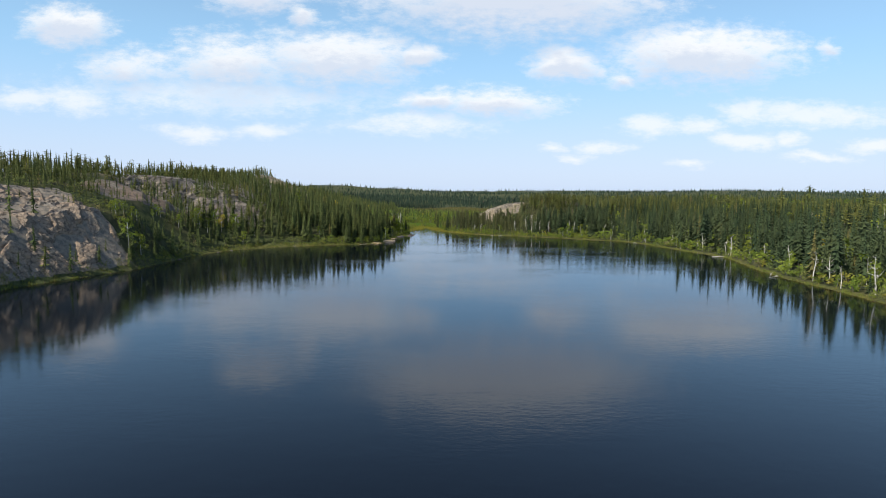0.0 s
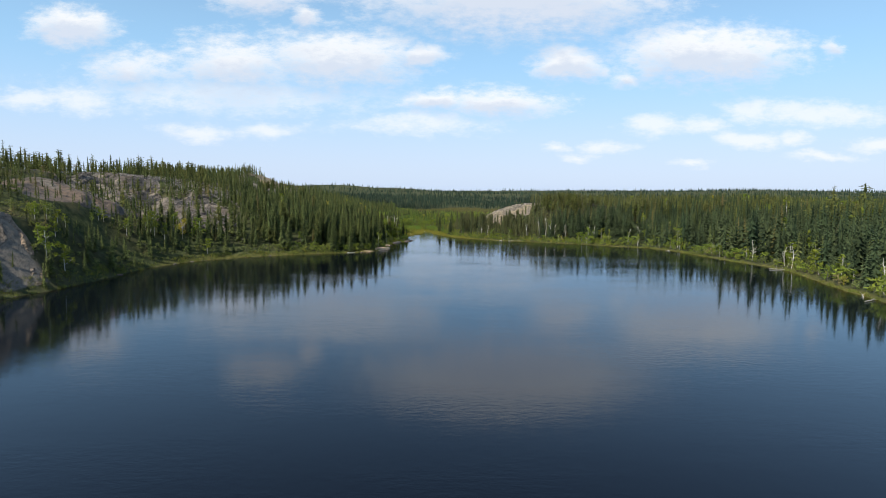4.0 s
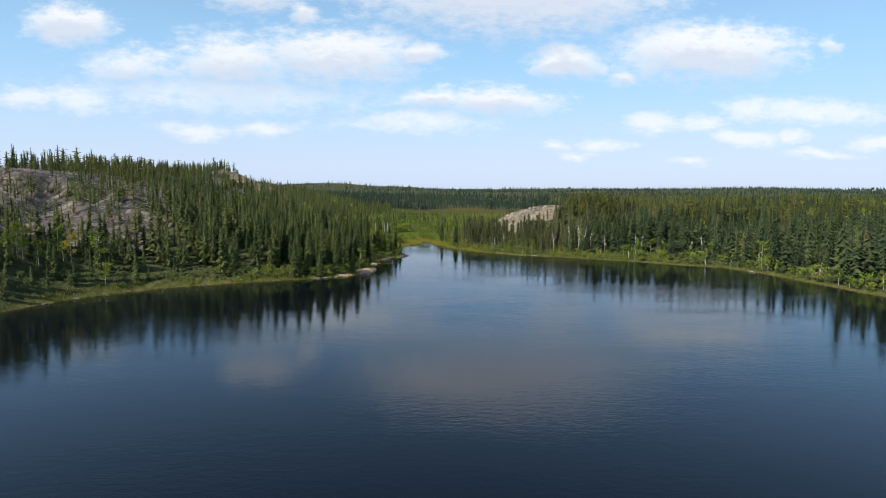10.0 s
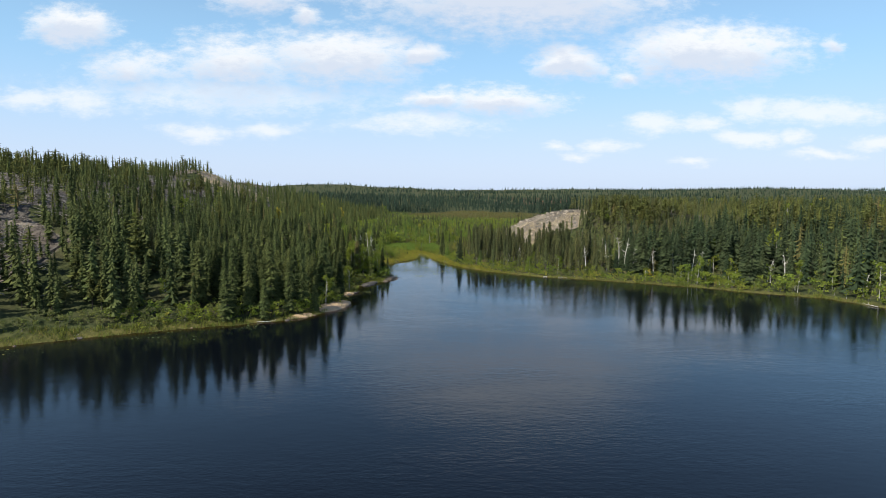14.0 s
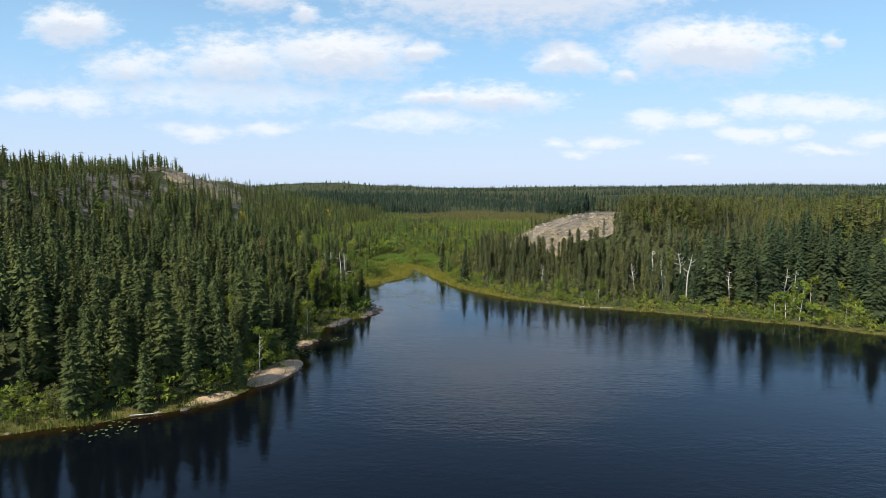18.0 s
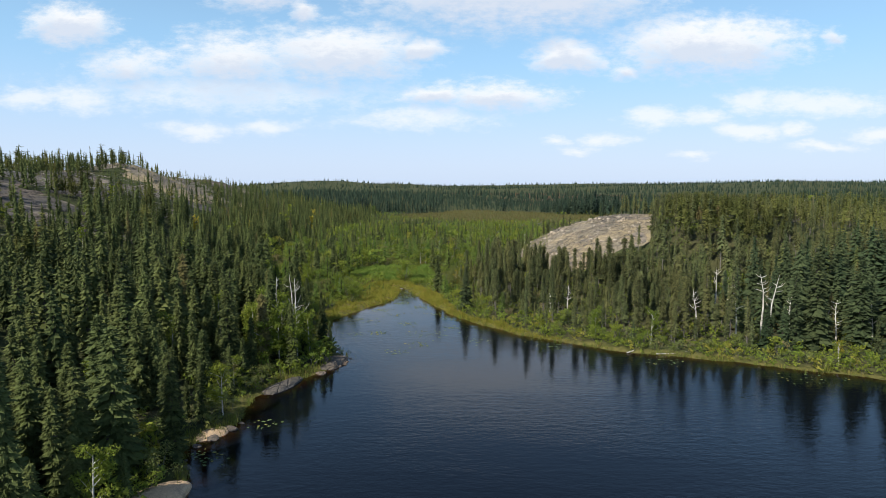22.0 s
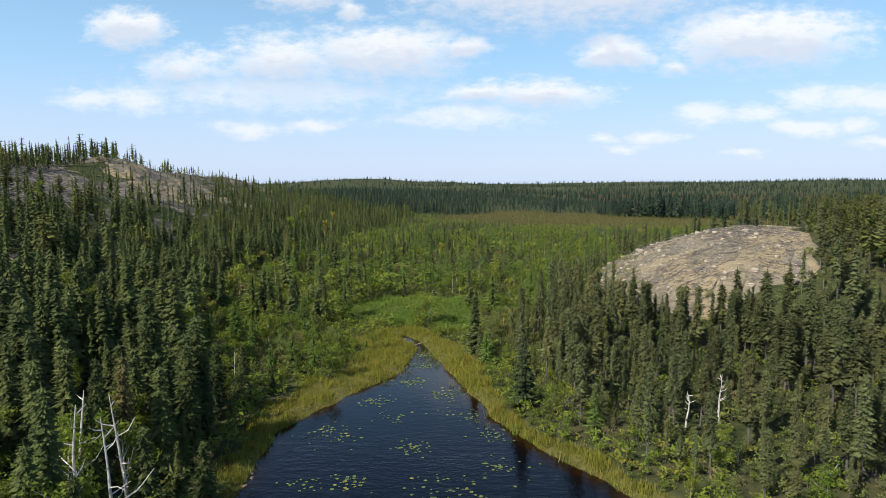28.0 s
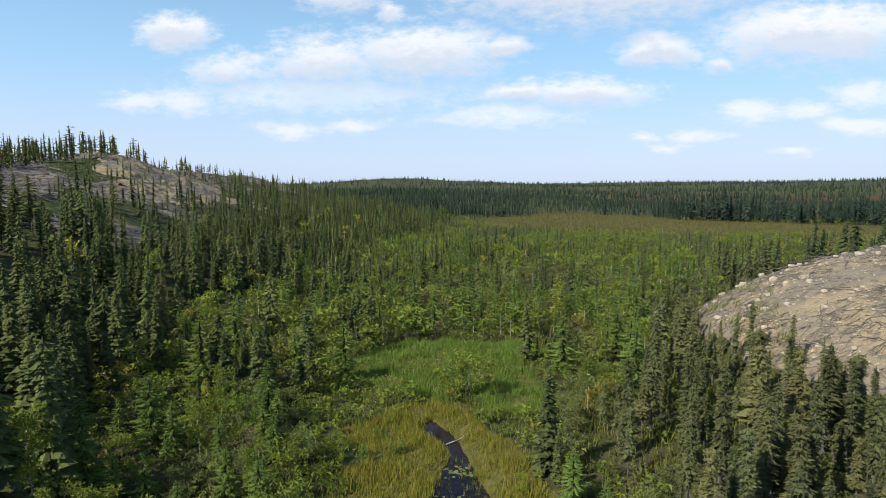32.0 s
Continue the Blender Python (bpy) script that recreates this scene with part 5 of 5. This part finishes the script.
def grass(name, mask_of, x0, x1, y0, y1, gap, lo, hi, mats, label, seed, shapes, cut=1e5):
    gx_, gy_, r = lattice_spots(x0, x1, y0, y1, gap, seed)
    gd = shore_distance(gx_, gy_)
    s = mask_of(gx_, gy_, gd) & (nearest_view(gx_, gy_) < cut)
    hs = (lo + (hi - lo) * r.random(s.sum())) * np.clip(1 + 0.9 * vnoise(gx_[s], gy_[s], 1.7, seed, 2), 0.35, 1.8)
    plant_stand(name, shapes, gx_[s], gy_[s], hs, 1.0, mats, label, "grass", seed, 0.03, 0.1)


grass("sedge_meadow", lambda x, y, d: in_sedge(x, y, d) & (vnoise(x, y, 2.2, 93) > -0.62), -36, 24, 316, 380, 0.25, 0.28, 0.70, (SEDGE,), "golden sedge along the narrowing lake", 81, tufts)
grass("cattail_marsh", lambda x, y, d: (in_cattail(x, y) > 0.3) & (d > 0.1), -36, 8, 366, 408, 0.28, 0.40, 0.85, (REED,), "bright green cattail marsh at the inlet", 82, tufts)
grass("bank_grass", lambda x, y, d: (d > -0.1) & (d < 1.0 + 1.8 * vnoise(x, y, 9, 83)) & (vnoise(x, y, 2.5, 91) > -0.35) & (x > 0) & ~in_sedge(x, y, d), 0, 125, 100, 345, 0.42, 0.35, 0.95, (BANK,), "yellow-green grass along the bank", 84, tufts)
grass("bank_grass", lambda x, y, d: (d > -0.1) & (d < np.where(x < -40, 2.8, 1.6) + 1.5 * vnoise(x, y, 7, 85)) & (vnoise(x, y, 2.5, 92) > -0.4) & (x < -15), -100, -15, 120, 330, 0.42, 0.30, 0.85, (BANK,), "yellow-green grass along the bank", 86, tufts)
grass("valley_grass", lambda x, y, d: (d > 4) & (in_cattail(x, y) < 0.4) & (np.abs(x + 8) < np.interp(y, [340, 380, 440], [14, 34, 46])), -60, 50, 345, 440, 0.75, 0.4, 1.0, (BANK,), "rank green undergrowth in the wet valley", 87, tufts)
grass("bog_meadow", lambda x, y, d: in_bog(x, y) > 0.4, -45, 330, 525, 785, 1.6, 0.6, 1.2, (BOG,), "russet grassy bog meadow", 88, tufts)
grass("emergent_reeds", lambda x, y, d: (d < 0) & (d > -1.6) & (vnoise(x, y, 5, 89) > 0.1) & (y > 300), -22, 50, 300, 362, 0.8, 0.5, 0.9, (BANK,), "sparse reeds standing in shallow water", 90, reeds)

# lily pads: notched discs in loose rafts
V, F, T, at = [], [], [], 0
rafts = [(-5.6, 329.9, 1.0, 26), (-9.9, 322.9, 1.0, 26), (-13.5, 322.0, 0.9, 14), (-2.0, 322.0, 1.8, 40), (2.5, 326.5, 1.2, 26), (-14.0, 332.0, 1.6, 40), (-9.0, 336.5, 1.0, 18), (-11.5, 341.0, 1.2, 36), (-8.5, 348.0, 1.2, 50),
         (-7.2, 354.5, 0.9, 40), (-7.8, 359.5, 0.8, 40), (-1.0, 338.0, 1.5, 36), (1.5, 333.0, 1.2, 30), (-4.0, 344.0, 1.3, 36), (-3.0, 316.0, 1.4, 22), (-6.0, 312.0, 1.2, 16), (6.0, 318.0, 1.3, 18), (16.0, 314.5, 1.5, 18), (30.0, 306.5, 2.0, 22),
         (-66.0, 230.5, 3.5, 60), (-72.0, 221.0, 3.0, 40), (-45.0, 243.0, 2.5, 24), (-33.0, 249.3, 1.8, 40), (-20.5, 277.5, 1.2, 26), (-17.5, 285.0, 1.0, 16), (45.0, 300.0, 2.5, 20)]
for cx, cy, spread, n in rafts:
    for k in range(int(n * 1.25)):
        x, y = cx + spread * r2.normal() * 0.95, cy + spread * r2.normal() * 0.8
        rr = 0.07 + 0.11 * r2.random()
        a0 = r2.random() * 6.28
        ang = a0 + np.linspace(0.25, 6.03, 9)
        rim_ = np.stack([x + rr * np.cos(ang), y + rr * np.sin(ang), 0.012 + 0.02 * r2.random(9)], 1)
        V.append(np.concatenate([[[x, y, 0.010]], rim_]))
        F.append(np.stack([np.zeros(8, int), np.arange(1, 9), np.arange(2, 10)], 1) + at)
        T.append(np.full(10, r2.random()))
        at += 10
V, F, T = np.concatenate(V), np.concatenate(F), np.concatenate(T)
wet_pad = shore_distance(V[::10, 0], V[::10, 1]) < -0.15
fsel = np.repeat(wet_pad, 8)
piece("lily_pads", mesh_of("lily_pads", V, F[fsel], [PAD], None, T), label="loose rafts of yellow-green lily pads", category="water plant", kind="stuff")

# slash and fallen stems on the open ridge slopes
r5 = np.random.default_rng(61)
n_wood = 60000
sx, sy = -172 + 112 * r5.random(n_wood), 246 + 334 * r5.random(n_wood)
su = sx - ridge_x(sy)
open_slope = np.where(sy > 395, smooth(su, 60, 40), smooth(sy, 345, 320) * smooth(su, 82, 60)) * smooth(su, -12, 0)
good = (r5.random(n_wood) < open_slope * np.clip(0.5 + vnoise(sx, sy, 12, 73, 2), 0.05, 1) * 0.55)
sx, sy = sx[good], sy[good]
turn, ln = r5.random(len(sx)) * 6.28, 0.8 + 4.0 * r5.random(len(sx)) ** 2
ex, ey = sx + np.cos(turn) * ln, sy + np.sin(turn) * ln
sz, ez = height(sx, sy) + 0.45, height(ex, ey) + 0.55 + 0.4 * r5.random(len(sx))
thick = 0.05 + 0.05 * r5.random(len(sx))
rods = [rod((sx[k], sy[k], sz[k]), (ex[k], ey[k], ez[k]), thick[k], 0.4 * thick[k], 3) for k in range(len(sx))]
piece("slash_litter", mesh_of("slash_litter", np.concatenate([v for v, f in rods]), np.concatenate([f + 6 * k for k, (v, f) in enumerate(rods)]), [RIDGE_WOOD]), label="grey weathered slash and fallen stems over the slope", category="debris", kind="stuff")

# low undergrowth under the lean spruces and along the headland
ux, uy, r3 = lattice_spots(-60, 75, 246, 400, 1.15, 95)
ud = shore_distance(ux, uy)
us = (ud > np.where(ux > 0, 0.5, 1.2)) & (bare_rock(ux, uy, ud) < 0.3) & ~in_sedge(ux, uy, ud) & (in_cattail(ux, uy) < 0.3) & (nearest_view(ux, uy) < 130) & (r3.random(len(ux)) < np.where(ux > 0, np.where(ud < 4.5, 0.92, 0.50), np.where((ud < 5) | (uy > 335), 0.85, 0.25)))
us &= (ux > 0) | (ud < 9) | (uy > 335)
bushes = [joined(broadleaf(540 + k, 48, 0.7, 0.12, 2, 0.14, 2)) for k in range(5)]
uh = (0.6 + 1.2 * r3.random(len(ux)) ** 1.6) * np.where((ux < 0) & (ud < 5), 1.35, 1.0)
bright = vnoise(ux, uy, 6, 97, 2) + np.where(ud < 11, 0.45, -0.1) > 0.1
for pick, mat, label in ((us & ~bright, WILLOW, "low leafy undergrowth below the spruces"), (us & bright, ALDER, "bright low bushes along the bank")):
    plant_stand("undergrowth", bushes, ux[pick], uy[pick], uh[pick], 1.0, (mat, GREY_TWIG), label, "shrubs", 96)
